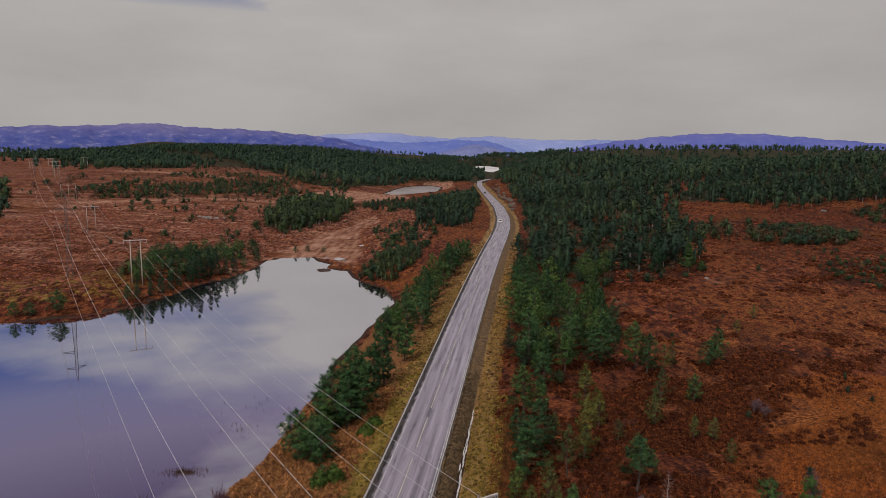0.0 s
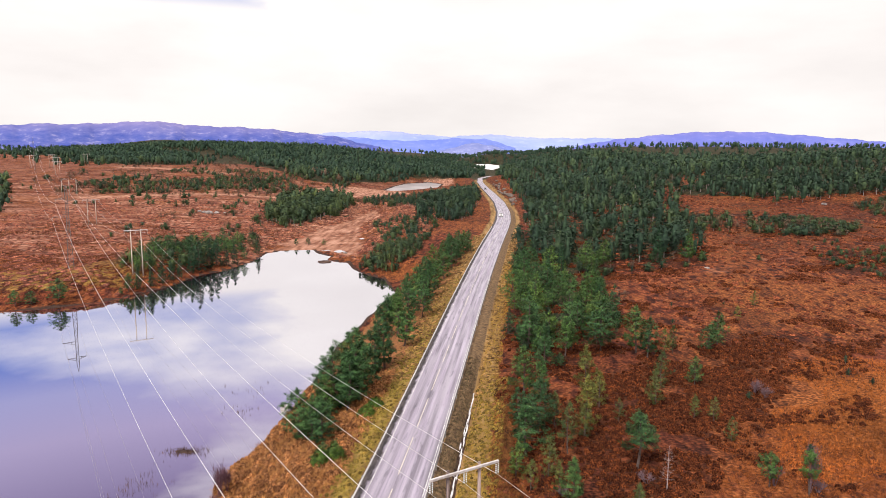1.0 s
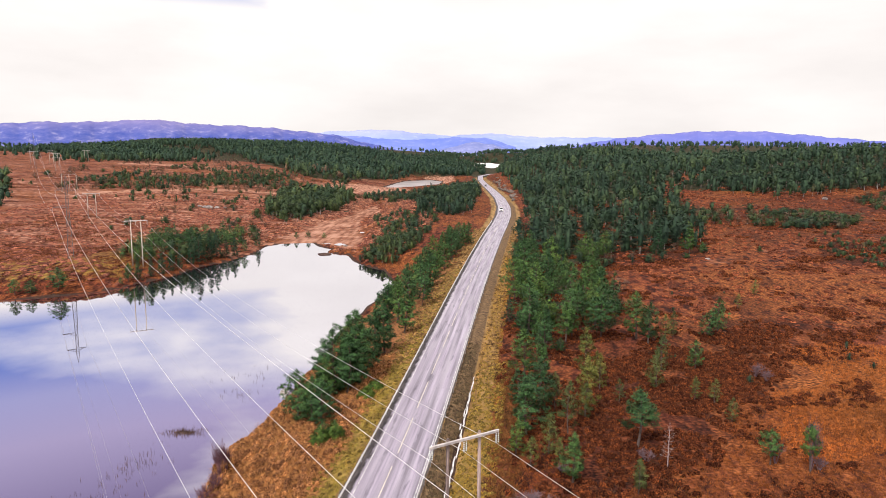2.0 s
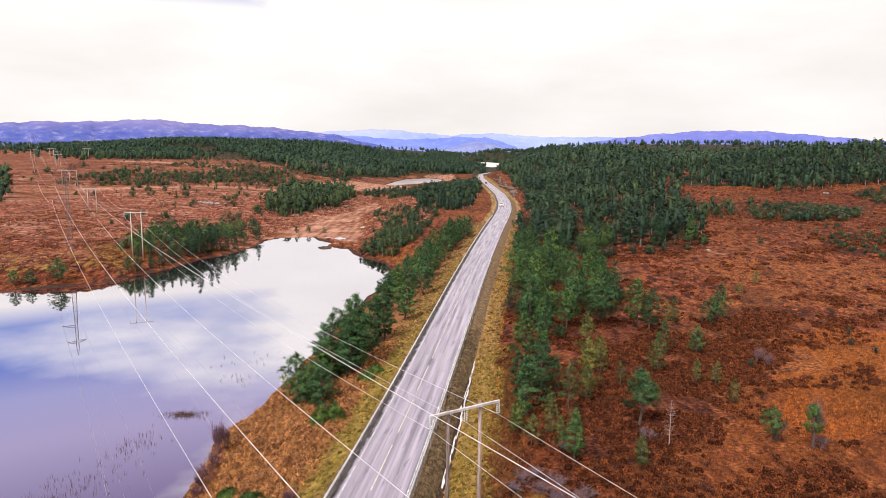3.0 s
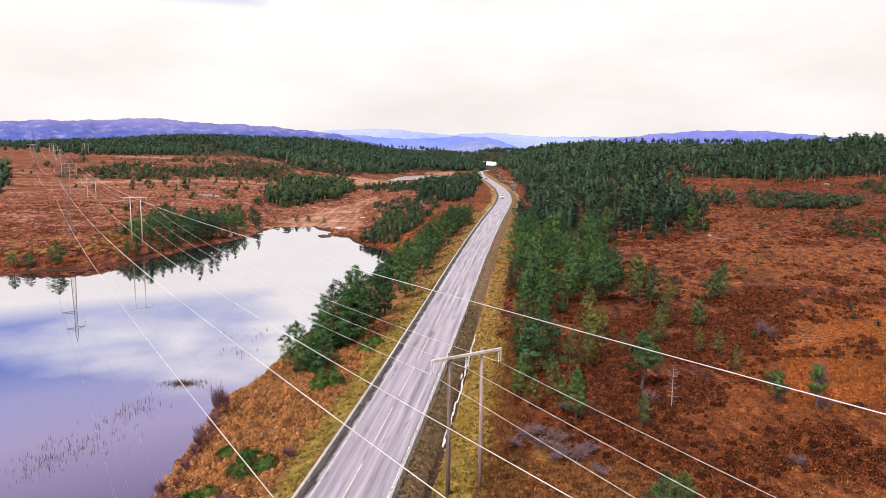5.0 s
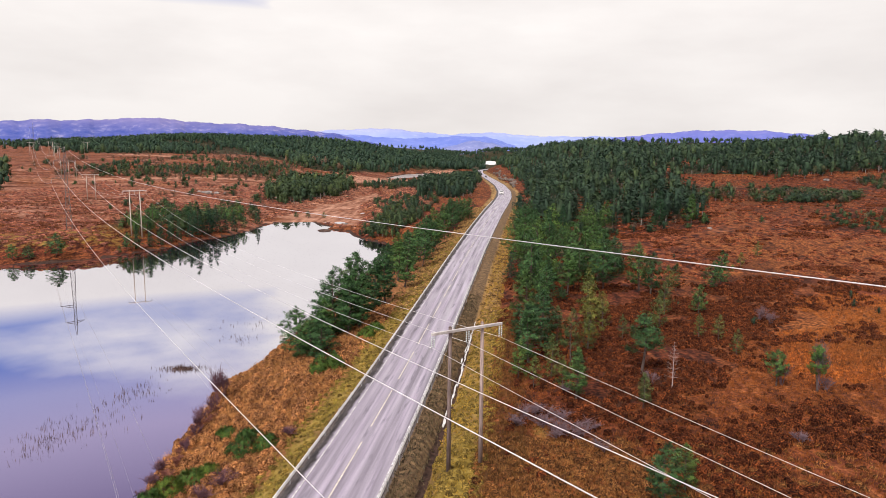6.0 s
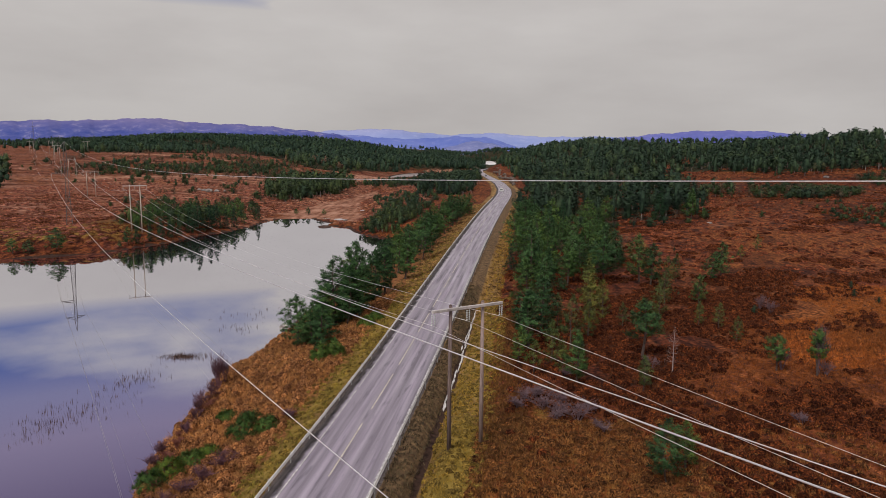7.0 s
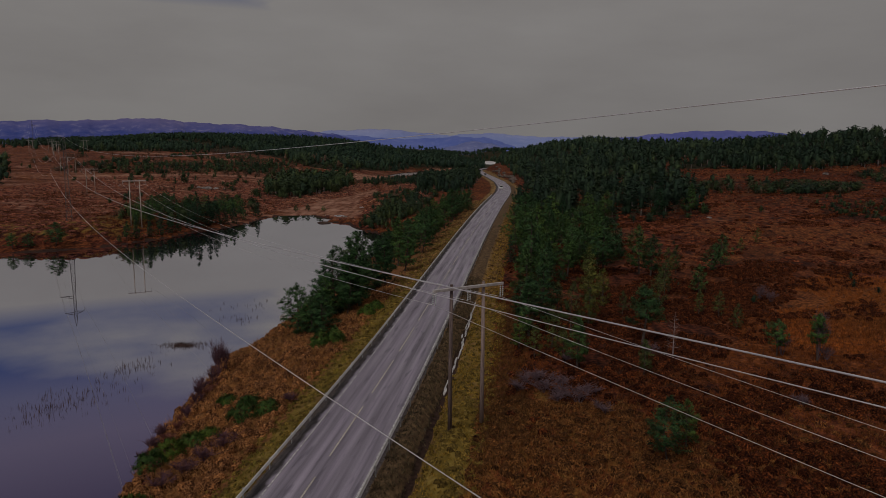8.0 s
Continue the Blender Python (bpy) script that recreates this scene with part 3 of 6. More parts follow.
    layers = {
        "verge": (smooth((np.where(off < 0, 8.0, np.interp(py, [60, 85, 140, 260], [10.5, 9.8, 9.0, 8.6])) - np.abs(off)) / 3) * (py < 900)),
        "bank": smooth((-5 - off) / 3) * smooth((d_lake) / 3) * smooth((200 - py) / 40) * smooth((px + 40) / 8),
        "marsh": np.maximum(0.58 * smooth(polygon_distance(px, py, MARSH) / 10 + 0.5), np.maximum(np.maximum(smooth(polygon_distance(px, py, STRAW) / 15 + 0.5), 0.75 * smooth(polygon_distance(px, py, STRAW_LINE) / 8 + 0.5)), np.maximum(smooth(polygon_distance(px, py, TARN_STRAW) / 20 + 0.5), smooth(polygon_distance(px, py, TARN_FRONT) / 20 + 0.5)))),
        "gravel": smooth((np.where(off > 0, 3.7, 4.4) - np.abs(off)) / 0.6) * (py < 1040),
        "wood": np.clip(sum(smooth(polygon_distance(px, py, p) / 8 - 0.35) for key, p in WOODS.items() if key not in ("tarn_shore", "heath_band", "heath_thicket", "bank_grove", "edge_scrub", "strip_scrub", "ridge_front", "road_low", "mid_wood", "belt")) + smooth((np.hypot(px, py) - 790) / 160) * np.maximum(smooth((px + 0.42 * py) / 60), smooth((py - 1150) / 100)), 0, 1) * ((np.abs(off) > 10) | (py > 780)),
        # below the road belt: dark heather, and tree shade put into the colour
        "heather_and_shade": np.clip(0.8 * smooth(polygon_distance(px, py, HEATHERY) / 16 + 0.5) + smooth(polygon_distance(px, py, WOODS["road_belt"]) / 6 + 0.6) + smooth(polygon_distance(px, py, WOODS["road_low"]) / 6 + 0.4) + smooth(polygon_distance(px, py, HEATHERY_FAR) / 8 + 0.4) + smooth(polygon_distance(px, py, DARK_STRIP) / 8 + 0.4) + 0.45 * smooth(polygon_distance(px, py, DARK_LEFT) / 40 + 0.4) + 0.75 * smooth(polygon_distance(px, py, DARK_RIGHT) / 20 + 0.4), 0, 1) * 0.55,
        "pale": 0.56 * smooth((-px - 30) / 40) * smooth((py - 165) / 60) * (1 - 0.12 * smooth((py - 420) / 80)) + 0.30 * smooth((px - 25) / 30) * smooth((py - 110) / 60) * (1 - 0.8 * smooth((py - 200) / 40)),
        "gold": np.maximum(0.62 * smooth(polygon_distance(px, py, GOLD) / 16 + 0.5), 0.42 * smooth(polygon_distance(px, py, MID_GOLD) / 20 + 0.5)),
        "olive": np.clip(smooth((-4.0 - off) / 0.5) * smooth((7.6 + off) / 1.6) * smooth((170 - py) / 60) * 0.62 + 0.40 * smooth(polygon_distance(px, py, OLIVE) / 6 + 0.5) + 0.28 * smooth(polygon_distance(px, py, NEAR_TAN) / 6 + 0.5) + 0.5 * smooth((off - 5.6) / 0.6) * smooth((10.2 - off) / 2) * smooth((110 - py) / 50), 0, 1),
        "weed": smooth((off - 3.2) / 0.4) * np.maximum(smooth((5.6 - off) / 0.7) * smooth((120 - py) / 50), smooth((5.7 - off) / 0.7) * smooth((420 - py) / 80)),
        "shore": np.maximum(0.75 * smooth((0.55 - np.abs(off - 5.45)) / 0.4) * smooth((96 - py) / 20), np.maximum(smooth((0.5 - d_lake) / 0.6) * (d_lake > -6), smooth((4 - d_tarn) / 4))),
    }
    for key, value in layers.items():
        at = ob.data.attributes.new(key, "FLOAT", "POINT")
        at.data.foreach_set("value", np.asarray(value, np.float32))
    return tagged(ob, "rust-brown heather moor with grassy road verges and peat", "ground", kind="structure")


GOLD = [(40, 85), (49, 97), (66, 102), (95, 108), (90, 78), (62, 72), (45, 69), (36, 68)]
MID_GOLD = [(45, 122), (60, 165), (88, 165), (100, 150), (118, 118), (66, 104)]
CLEARING = [(-520, 1120), (-345, 890), (-265, 745), (-205, 705), (-215, 760), (-300, 900), (-420, 1090)]
TARN_STRAW = [(-53, 857), (-24, 967), (-14, 800), (-22, 740), (-40, 790)]
TARN_FRONT = [(-150, 560), (-95, 520), (-45, 545), (-60, 600), (-85, 640), (-125, 630)]
STRAW = [(-330, 628), (-240, 622), (-205, 634), (-250, 646), (-335, 646)]
STRAW_LINE = [(-262, 412), (-226, 421), (-201, 446), (-158, 474), (-128, 480), (-140, 492), (-165, 490), (-206, 460), (-240, 434)]
HEATHERY = [(6, 52), (17, 56), (30, 66), (37, 84), (47, 96), (55, 97), (54, 110), (46, 116), (35, 110), (24, 107), (14, 96), (8, 74)]
OLIVE = [(-165, 150), (-125, 152), (-102, 156), (-88, 168), (-86, 190), (-100, 204), (-125, 186), (-160, 182)]
NEAR_TAN = [(-6, 28), (30, 28), (26, 40), (14, 47), (6, 55), (0, 50)]
DARK_STRIP = [(84, 168), (99, 186), (112, 182), (140, 190), (140, 160), (96, 152), (88, 158)]
DARK_RIGHT = [(66, 182), (150, 180), (230, 250), (215, 300), (110, 302), (80, 250)]
DARK_LEFT = [(-340, 470), (-250, 400), (-150, 430), (-110, 480), (-90, 620), (-200, 690), (-380, 680)]
HEATHERY_FAR = [(42, 106), (62, 112), (66, 118), (50, 121), (40, 114)]
WOODS = {
    "road_right": [(9, 98), (16, 101), (21, 111), (28, 121), (30, 150), (34, 170), (43, 183), (63, 179), (76, 221), (92, 295), (103, 351), (140, 420), (200, 560),
                   (180, 760), (60, 950), (34, 800), (34, 520), (34, 420), (31.5, 345), (25.0, 280), (18.8, 225), (13.2, 175), (10.2, 140)],
    "road_belt": [(7.3, 96), (15, 99), (20, 109), (27, 120), (29, 148), (26, 160), (12.6, 160), (10.2, 140)],
    "road_low": [(9.5, 97), (18, 100), (23, 110), (32, 122), (34, 150), (42, 172), (64, 174), (68, 190), (48, 196), (30, 190), (20, 160), (13, 140)],
    "ridge_front": [(122, 316), (124, 300), (131, 289), (151, 293), (168, 306), (185, 303), (262, 300), (262, 330), (182, 330), (150, 334), (126, 340)],
    "ridge": [(101, 327), (120, 308), (152, 299), (182, 302), (260, 305), (430, 340), (560, 640), (300, 820), (200, 560), (140, 420), (103, 351)],
    "heath_band": [(92, 221), (102, 206), (116, 204), (128, 222), (124, 246), (106, 252)],
    "heath_thicket": [(69, 231), (79, 228), (92, 228), (99, 244), (95, 263), (85, 278)],
    "edge_scrub": [(156, 275), (154, 254), (190, 246), (205, 270), (171, 294)],
    "strip_scrub": [(92, 178), (94, 165), (97, 154), (118, 160), (112, 176), (102, 185)],
    "bank_grove": [(-97, 182), (-90, 178), (-86, 192), (-82, 208), (-79, 226), (-79, 248), (-90, 258), (-102, 248), (-106, 232), (-101, 205)],
    "island_wood": [(-100, 335), (-82, 306), (-75, 330), (-69, 380), (-74, 440), (-96, 500), (-122, 480), (-114, 380)],
    "tarn_wood": [(-24, 330), (-2, 300), (6, 320), (9, 420), (7, 560), (-15, 500), (-30, 420)],
    "tarn_shore": [(-76, 460), (-52, 418), (-28, 392), (-14, 470), (-14, 545), (-38, 510), (-66, 525)],
    "belt": [(-270, 440), (-259, 433), (-207, 462), (-166, 550), (-140, 575), (-180, 605), (-240, 538), (-290, 510)],
    "left_wood": [(-190, 694), (-153, 648), (-113, 655), (-88, 777), (-62, 873), (-54, 900), (-5, 980), (-5, 1250), (-700, 1300), (-750, 1085), (-583, 944), (-482, 850), (-345, 765), (-330, 850), (-400, 890), (-330, 910), (-229, 750)],
    "tarn_back": [(-80, 858), (-42, 872), (-8, 850), (6, 930), (-60, 965), (-98, 905)],
    "mid_wood": [(-275, 575), (-235, 560), (-165, 600), (-150, 660), (-190, 690), (-270, 640)],
    "peninsula": [(-33, 207), (-27, 198), (-20, 197), (-16, 210), (-13, 235), (-13, 255), (-22, 252), (-30, 230)],
    "left_edge": [(-236, 325), (-240, 345), (-335, 480), (-400, 560), (-520, 560), (-340, 320)],
}
build_ground()


def build_water(name, poly, z, label, mat=M_WATER):
    cx, cy = np.mean([p[0] for p in poly]), np.mean([p[1] for p in poly])
    big = [(cx + (x - cx) * 1.12 + (4 if x > cx else -4), cy + (y - cy) * 1.12 + (4 if y > cy else -4)) for x, y in poly]
    bm = bmesh.new()
    f = bm.faces.new([bm.verts.new((x, y, z)) for x, y in big])
    bmesh.ops.triangulate(bm, faces=[f])
    bm.normal_update()
    for f in bm.faces:
        if f.normal.z < 0:
            f.normal_flip()
    me = bpy.data.meshes.new(name)
    bm.to_mesh(me)
    bm.free()
    me.materials.append(mat)
    return tagged(new(name, me), label, "water", kind="structure")


build_water("water_lake", LAKE, 0.0, "still dark lake mirroring the pale sky")
build_water("water_tarn", TARN, 1.0, "small shallow tarn with the pale sky's reflection painted on", M_TARN)
build_water("water_far_lake", FAR_LAKE, 0.5, "far white lake beyond the road's last bend", M_FARLAKE)


# ---- road ----
def road_frame(y):
    """Centre point, direction and right-hand side of the road at y."""
    p = Vector((np.interp(y, ROAD_Y, ROAD_X), y, np.interp(y, ROAD_Y, ROAD_Z)))
    q = [Vector((np.interp(y + k, ROAD_Y, ROAD_X), y + k, np.interp(y + k, ROAD_Y, ROAD_Z))) for k in (-6, 6)]
    d = (q[1] - q[0]).normalized()
    mean = sum((Vector((np.interp(y + k, ROAD_Y, ROAD_X), y, np.interp(y + k, ROAD_Y, ROAD_Z))) for k in (-8, -4, 4, 8)), p) / 5
    return mean, d, d.cross(Vector((0, 0, 1))).normalized()


def strip(name, y0, y1, left, right, lift, mat, step=4.0, attributes=False, crown=0.0):
    n = max(2, int((y1 - y0) / step))
    cols = np.linspace(left, right, 9 if attributes else 2)
    verts, across, along = [], [], []
    for y in np.linspace(y0, y1, n + 1):
        p, d, s = road_frame(y)
        for c in cols:
            verts.append(p + s * c + Vector((0, 0, lift - crown * abs(c) / 3)))
            across.append(c)
            along.append(y)
    k = len(cols)
    faces = np.array([(i * k + j, i * k + j + 1, (i + 1) * k + j + 1, (i + 1) * k + j) for i in range(n) for j in range(k - 1)])
    ob = mesh_object(name, np.array([tuple(v) for v in verts]), faces, mat, shade=True)
    if attributes:
        for key, value in (("across", across), ("along", along)):
            ob.data.attributes.new(key, "FLOAT", "POINT").data.foreach_set("value", np.array(value, np.float32))
    return ob


road = tagged(strip("road", -200, 1030, -3.7, 3.12, 0.03, M_ASPHALT, 4, True, 0.05), "grey two-lane country road with worn damp asphalt", "road", kind="structure")
edge_l = strip("edge_line", -200, 900, -2.92, -2.81, 0.006, M_WHITE)
edge_r = strip("edge_line", -200, 900, 2.80, 2.92, 0.006, M_WHITE)
for e in (edge_l, edge_r):
    e.parent = road
for i in range(-8, 22):
    y = 42.3 + 12 * i
    dash = strip("centre_dash", y, y + 9, -0.44, -0.33, 0.036, M_YELLOW, 3)
    dash.parent = road
for i in range(22, 60):
    y = 42.3 + 12 * i
    dash = strip("centre_dash", y, y + 9, -0.44, -0.33, 0.036, M_YELLOW, 9)
    dash.parent = road


# ---- guardrails ----
def guardrail(y0, y1, side, label):
    root = tagged(new("guardrail"), label, "guardrail", "guardrails of the road")
    p0, _, s0 = road_frame(y0)
    root.location = p0 + s0 * side
    profile = [(0, 0.46), (-0.05, 0.50), (-0.05, 0.56), (0.0, 0.60), (0.0, 0.63), (-0.05, 0.67), (-0.05, 0.73), (0, 0.77)]
    profile = profile + [(x + 0.012, z) for x, z in reversed(profile)]
    sgn = 1 if side > 0 else -1
    verts, faces, k = [], [], len(profile)
    ys = np.arange(y0, y1 + 0.1, 4.0)
    for y in ys:
        p, d, s = road_frame(y)
        verts += [p + s * (side + sgn * px) + Vector((0, 0, pz)) - root.location for px, pz in profile]
    for i in range(len(ys) - 1):
        faces += [(i * k + j, i * k + (j + 1) % k, (i + 1) * k + (j + 1) % k, (i + 1) * k + j) for j in range(k)]
    faces += [tuple(range(k)), tuple((len(ys) - 1) * k + j for j in range(k - 1, -1, -1))]
    mesh_object("beam", [tuple(v) for v in verts], faces, M_RAIL, root)
    post = Soup()
    post.box(pose(0, 0, 0.2), 0.06, 0.11, 1.1)
    post.box(pose(-0.05 * sgn, 0, 0.62), 0.06, 0.09, 0.18)
    first = None
    for y in ys:
        p, d, s = road_frame(y)
        if first is None:
            ob = first = post.make("post", M_STEEL, root)
        else:
            ob = new("post", first.data)
            ob.parent = root
        ob.matrix_basis = Matrix.Translation(p + s * (side + sgn * 0.10) - root.location) @ pose(0, 0, 0, 0, 0, math.degrees(math.atan2(-d.x, d.y)))


guardrail(-60, 268, -3.62, "long grey steel guardrail on the lake side of the road")
guardrail(-60, 166, 3.30, "grey steel guardrail beside the ditch")


# ---- trees ----
def clumps(rng, centres, size, blades, width, up=0.35, soft=0.42):
    """Needle tufts: thin triangles that spread from each centre, with soft normals that follow the crown."""
    centres = np.asarray(centres)
    n = len(centres)
    d = rng.normal(size=(n, blades, 3))
    d[..., 2] = d[..., 2] * 0.75 + up
    d /= np.linalg.norm(d, axis=2, keepdims=True)
    side = np.cross(d, rng.normal(size=(n, blades, 3)))
    side /= np.linalg.norm(side, axis=2, keepdims=True)
    ln = size * rng.uniform(0.55, 1.15, (n, blades, 1))
    c = centres[:, None, :] - d * ln * 0.25 + rng.normal(0, 0.24 * size, (n, blades, 3))
    w = width * rng.uniform(0.6, 1.2, (n, blades, 1))
    v = np.stack([c - side * w, c + side * w, c + d * ln], 2)
    low, high = centres[:, 2].min(), centres[:, 2].max()
    heart = np.array([*centres[:, :2].mean(0), 0]) + np.outer(0.45 * centres[:, 2] + 0.55 * (low + 0.30 * (high - low)), (0, 0, 1))
    out = centres - heart
    out /= np.abs(out).max() * 0.6 + 1e-6
    nrm = out[:, None, :] + d * soft + np.array([0, 0, 0.15])
    nrm /= np.linalg.norm(nrm, axis=2, keepdims=True)
    g = np.cross(v[:, :, 1] - v[:, :, 0], v[:, :, 2] - v[:, :, 0])
    wrong = (g * nrm).sum(2) < 0
    v[wrong] = v[wrong][:, [1, 0, 2]]
    v = v.reshape(-1, 3)
    return v, np.arange(len(v)).reshape(-1, 3), np.repeat(nrm.reshape(-1, 3), 3, 0)


def tree_shape(seed, kind, height):
    """Trunk and limbs as a Soup, and the centres of the needle tufts."""
    rng = np.random.default_rng(seed)
    wood = Soup()
    lean = rng.normal(0, 0.02, 2) * height
    bend = rng.normal(0, 0.018, 2) * height
    r0 = {"pine": 0.015, "round_pine": 0.015, "bushy_pine": 0.016, "old_pine": 0.017, "spruce": 0.014, "sapling": 0.012, "dead": 0.012}[kind] * height + 0.015
    spine = lambda t: np.array([lean[0] * t + bend[0] * math.sin(3.1 * t), lean[1] * t + bend[1] * math.sin(3.1 * t), height * t])
    ts = (0, 0.2, 0.45, 0.7, 0.97)
    wood.tube([spine(t) - (np.array([0, 0, 0.25]) if t == 0 else 0) for t in ts], [r0 * (1.05 - t * 0.95) for t in ts], 6)
    centres = []
    low, levels, reach, power = {"pine": (rng.uniform(0.10, 0.26), 13, rng.uniform(0.22, 0.32), 0.72), "round_pine": (rng.uniform(0.10, 0.24), 11, rng.uniform(0.24, 0.32), 0.48), "bushy_pine": (rng.uniform(0.06, 0.16), 15, rng.uniform(0.25, 0.32), 0.64), "old_pine": (rng.uniform(0.30, 0.45), 10, rng.uniform(0.24, 0.32), 0.5),
                                 "spruce": (0.06, 16, rng.uniform(0.17, 0.22), 0.95), "sapling": (rng.uniform(0.10, 0.25), 10, rng.uniform(0.20, 0.28), 0.7), "dead": (0.25, 10, 0.22, 0.6)}[kind]
    heavy, heavy_at = rng.uniform(0.1, 0.35), rng.uniform(0, 6.28)
    for i in range(levels):
        t = i / (levels - 1)
        z = low + (0.97 - low) * t ** 0.92
        full = ((1 - t) ** power * 0.95 + 0.10) * rng.uniform(0.72, 1.18) * (0.75 + 0.25 * min(1, t * 5) if kind != "spruce" else 1)
        count = int(rng.integers(4, 7)) if t < 0.85 else 3
        a0 = rng.uniform(0, 6.28)
        for j in range(count):
            if rng.random() < 0.16:
                continue
            a = a0 + 6.283 * j / count + rng.normal(0, 0.25)
            ln = reach * height * full * rng.uniform(0.65, 1.2) * (1 + heavy * math.cos(a - heavy_at))
            rise = {"pine": 0.18 + 0.45 * t, "round_pine": 0.2 + 0.4 * t, "bushy_pine": 0.12 + 0.5 * t, "old_pine": 0.30 + 0.2 * t, "spruce": -0.25 + 0.55 * t, "sapling": 0.35, "dead": 0.3}[kind] * ln
            base = spine(z)
            tip = base + np.array([math.cos(a) * ln, math.sin(a) * ln, rise])
            mid = (base + tip) / 2 - np.array([0, 0, 0.06 * ln])
            wood.tube([base, mid, tip] if kind == "dead" else [base, tip], [r0 * 0.26 * (1.1 - t), r0 * 0.16, r0 * 0.05] if kind == "dead" else [r0 * 0.26 * (1.1 - t), r0 * 0.05], 3, False)
            if kind == "dead":
                for q in range(2):
                    e = mid + (tip - mid) * rng.uniform(0.2, 0.9)
                    wood.tube([e, e + rng.normal(0, 0.22, 3) * ln + np.array([0, 0, 0.1])], [r0 * 0.1, r0 * 0.03], 3, False)
                continue
            side = np.array([-math.sin(a), math.cos(a), 0])
            n_c = max(2, int(round({"pine": 7.5, "round_pine": 8.0, "bushy_pine": 11, "old_pine": 9, "spruce": 6, "sapling": 4}[kind] * full + 0.8)))
            for k in range(n_c):
                f = rng.uniform(0.38, 1.04) if k else 1.02
                way = base + (mid - base) * f * 2 if f < 0.5 else mid + (tip - mid) * (f - 0.5) * 2
                centres.append(way + side * rng.normal(0, 0.20) * ln * f + np.array([0, 0, rng.uniform(-0.01, 0.03) * height]))
    if kind != "dead":
        centres += [spine(0.92), spine(0.95), spine(0.985), spine(1.01), spine(1.03)]
    return wood, np.array(centres) if centres else None, rng


TREE_LABELS = {
    "pine": ("dark green Scots pine with an uneven bushy crown", "pine_tree", M_PINE),
    "grove_pine": ("mid-green bushy pine in the grove on the lake's far bank", "pine_tree", M_PINE),
    "old_pine": ("tall Scots pine with a bare lower trunk", "pine_tree", M_PINE),
    "bushy_pine": ("dark green bushy Scots pine branching almost to the ground", "pine_tree", M_PINE),
    "round_pine": ("broad Scots pine with a rounded dense green crown", "pine_tree", M_PINE),
    "spruce": ("slim dark green spruce with drooping branches", "spruce_tree", M_SPRUCE),
    "sapling": ("thin yellowish young pine on the heath", "young_pine", M_SAPLING),
    "dead": ("bare grey dead pine with twisted branches", "dead_tree", M_DEAD),
}


def build_tree(seed, kind, height):
    label, name, mat = TREE_LABELS[kind]
    root = tagged(new(name), label, "tree", "trees of the moor" if kind != "dead" else "")
    grove = kind == "grove_pine"
    kind = "pine" if grove else kind
    wood, centres, rng = tree_shape(seed, kind, height)
    wood.make("trunk", M_DEAD if kind == "dead" else M_BARK, root)
    if centres is not None:
        s = {"pine": 0.060, "round_pine": 0.060, "bushy_pine": 0.050, "old_pine": 0.068, "spruce": 0.054, "sapling": 0.082}[kind] * height
        if grove:
            centres = centres[rng.permutation(len(centres))[:len(centres) // 2]]
        v, f, nrm = clumps(rng, centres, s * (1.35 if grove else 1), 7 if grove else {"pine": 12, "round_pine": 12, "bushy_pine": 16, "old_pine": 12, "spruce": 12, "sapling": 11}[kind], s * (1.6 if grove else 1) * {"pine": 0.078, "round_pine": 0.078, "bushy_pine": 0.075, "old_pine": 0.070, "spruce": 0.080, "sapling": 0.06}[kind], -0.05 if kind == "spruce" else 0.45)
        mesh_object("crown", v, f, mat, root, normals=nrm)
    return root


PROTOS = {}
for kind, seeds, base_h in (("pine", range(11, 17), 7.0), ("grove_pine", range(91, 96), 7.0), ("round_pine", range(41, 43), 7.0), ("bushy_pine", range(81, 86), 7.0), ("old_pine", range(21, 24), 7.0), ("spruce", range(31, 34), 7.0), ("sapling", range(51, 55), 4.0), ("dead", range(71, 72), 4.7)):
    PROTOS[kind] = [[s, base_h, None] for s in seeds]


def plant(kind, x, y, height, rng, wide=1.0):
    """Puts one tree of about that height on the ground at x, y."""
    proto = PROTOS[kind][int(rng.integers(len(PROTOS[kind])))]
    k = height / proto[1]
    m = Matrix.Translation((x, y, float(land(x, y)) - 0.05)) @ Matrix.Rotation(rng.uniform(0, 6.28), 4, "Z")
    squash = wide * rng.uniform(0.88, 1.12)
    if proto[2] is None:
        proto[2] = ob = build_tree(proto[0], kind, proto[1])
        ob.matrix_basis = m
    else:
        ob = copy_thing(proto[2], m)
    ob.scale = (k * squash, k * squash, k)
    return ob


def scatter(poly, spacing, rng, keep=1.0):
    xs, ys = [p[0] for p in poly], [p[1] for p in poly]
    gx, gy = np.meshgrid(np.arange(min(xs), max(xs), spacing), np.arange(min(ys), max(ys), spacing))
    p = np.stack([gx.ravel(), gy.ravel()], 1) + rng.uniform(-0.48, 0.48, (gx.size, 2)) * spacing
    ok = (polygon_distance(p[:, 0], p[:, 1], poly) > -0.5) & (rng.random(len(p)) < keep)
    return p[ok]


tree_rng = np.random.default_rng(5)
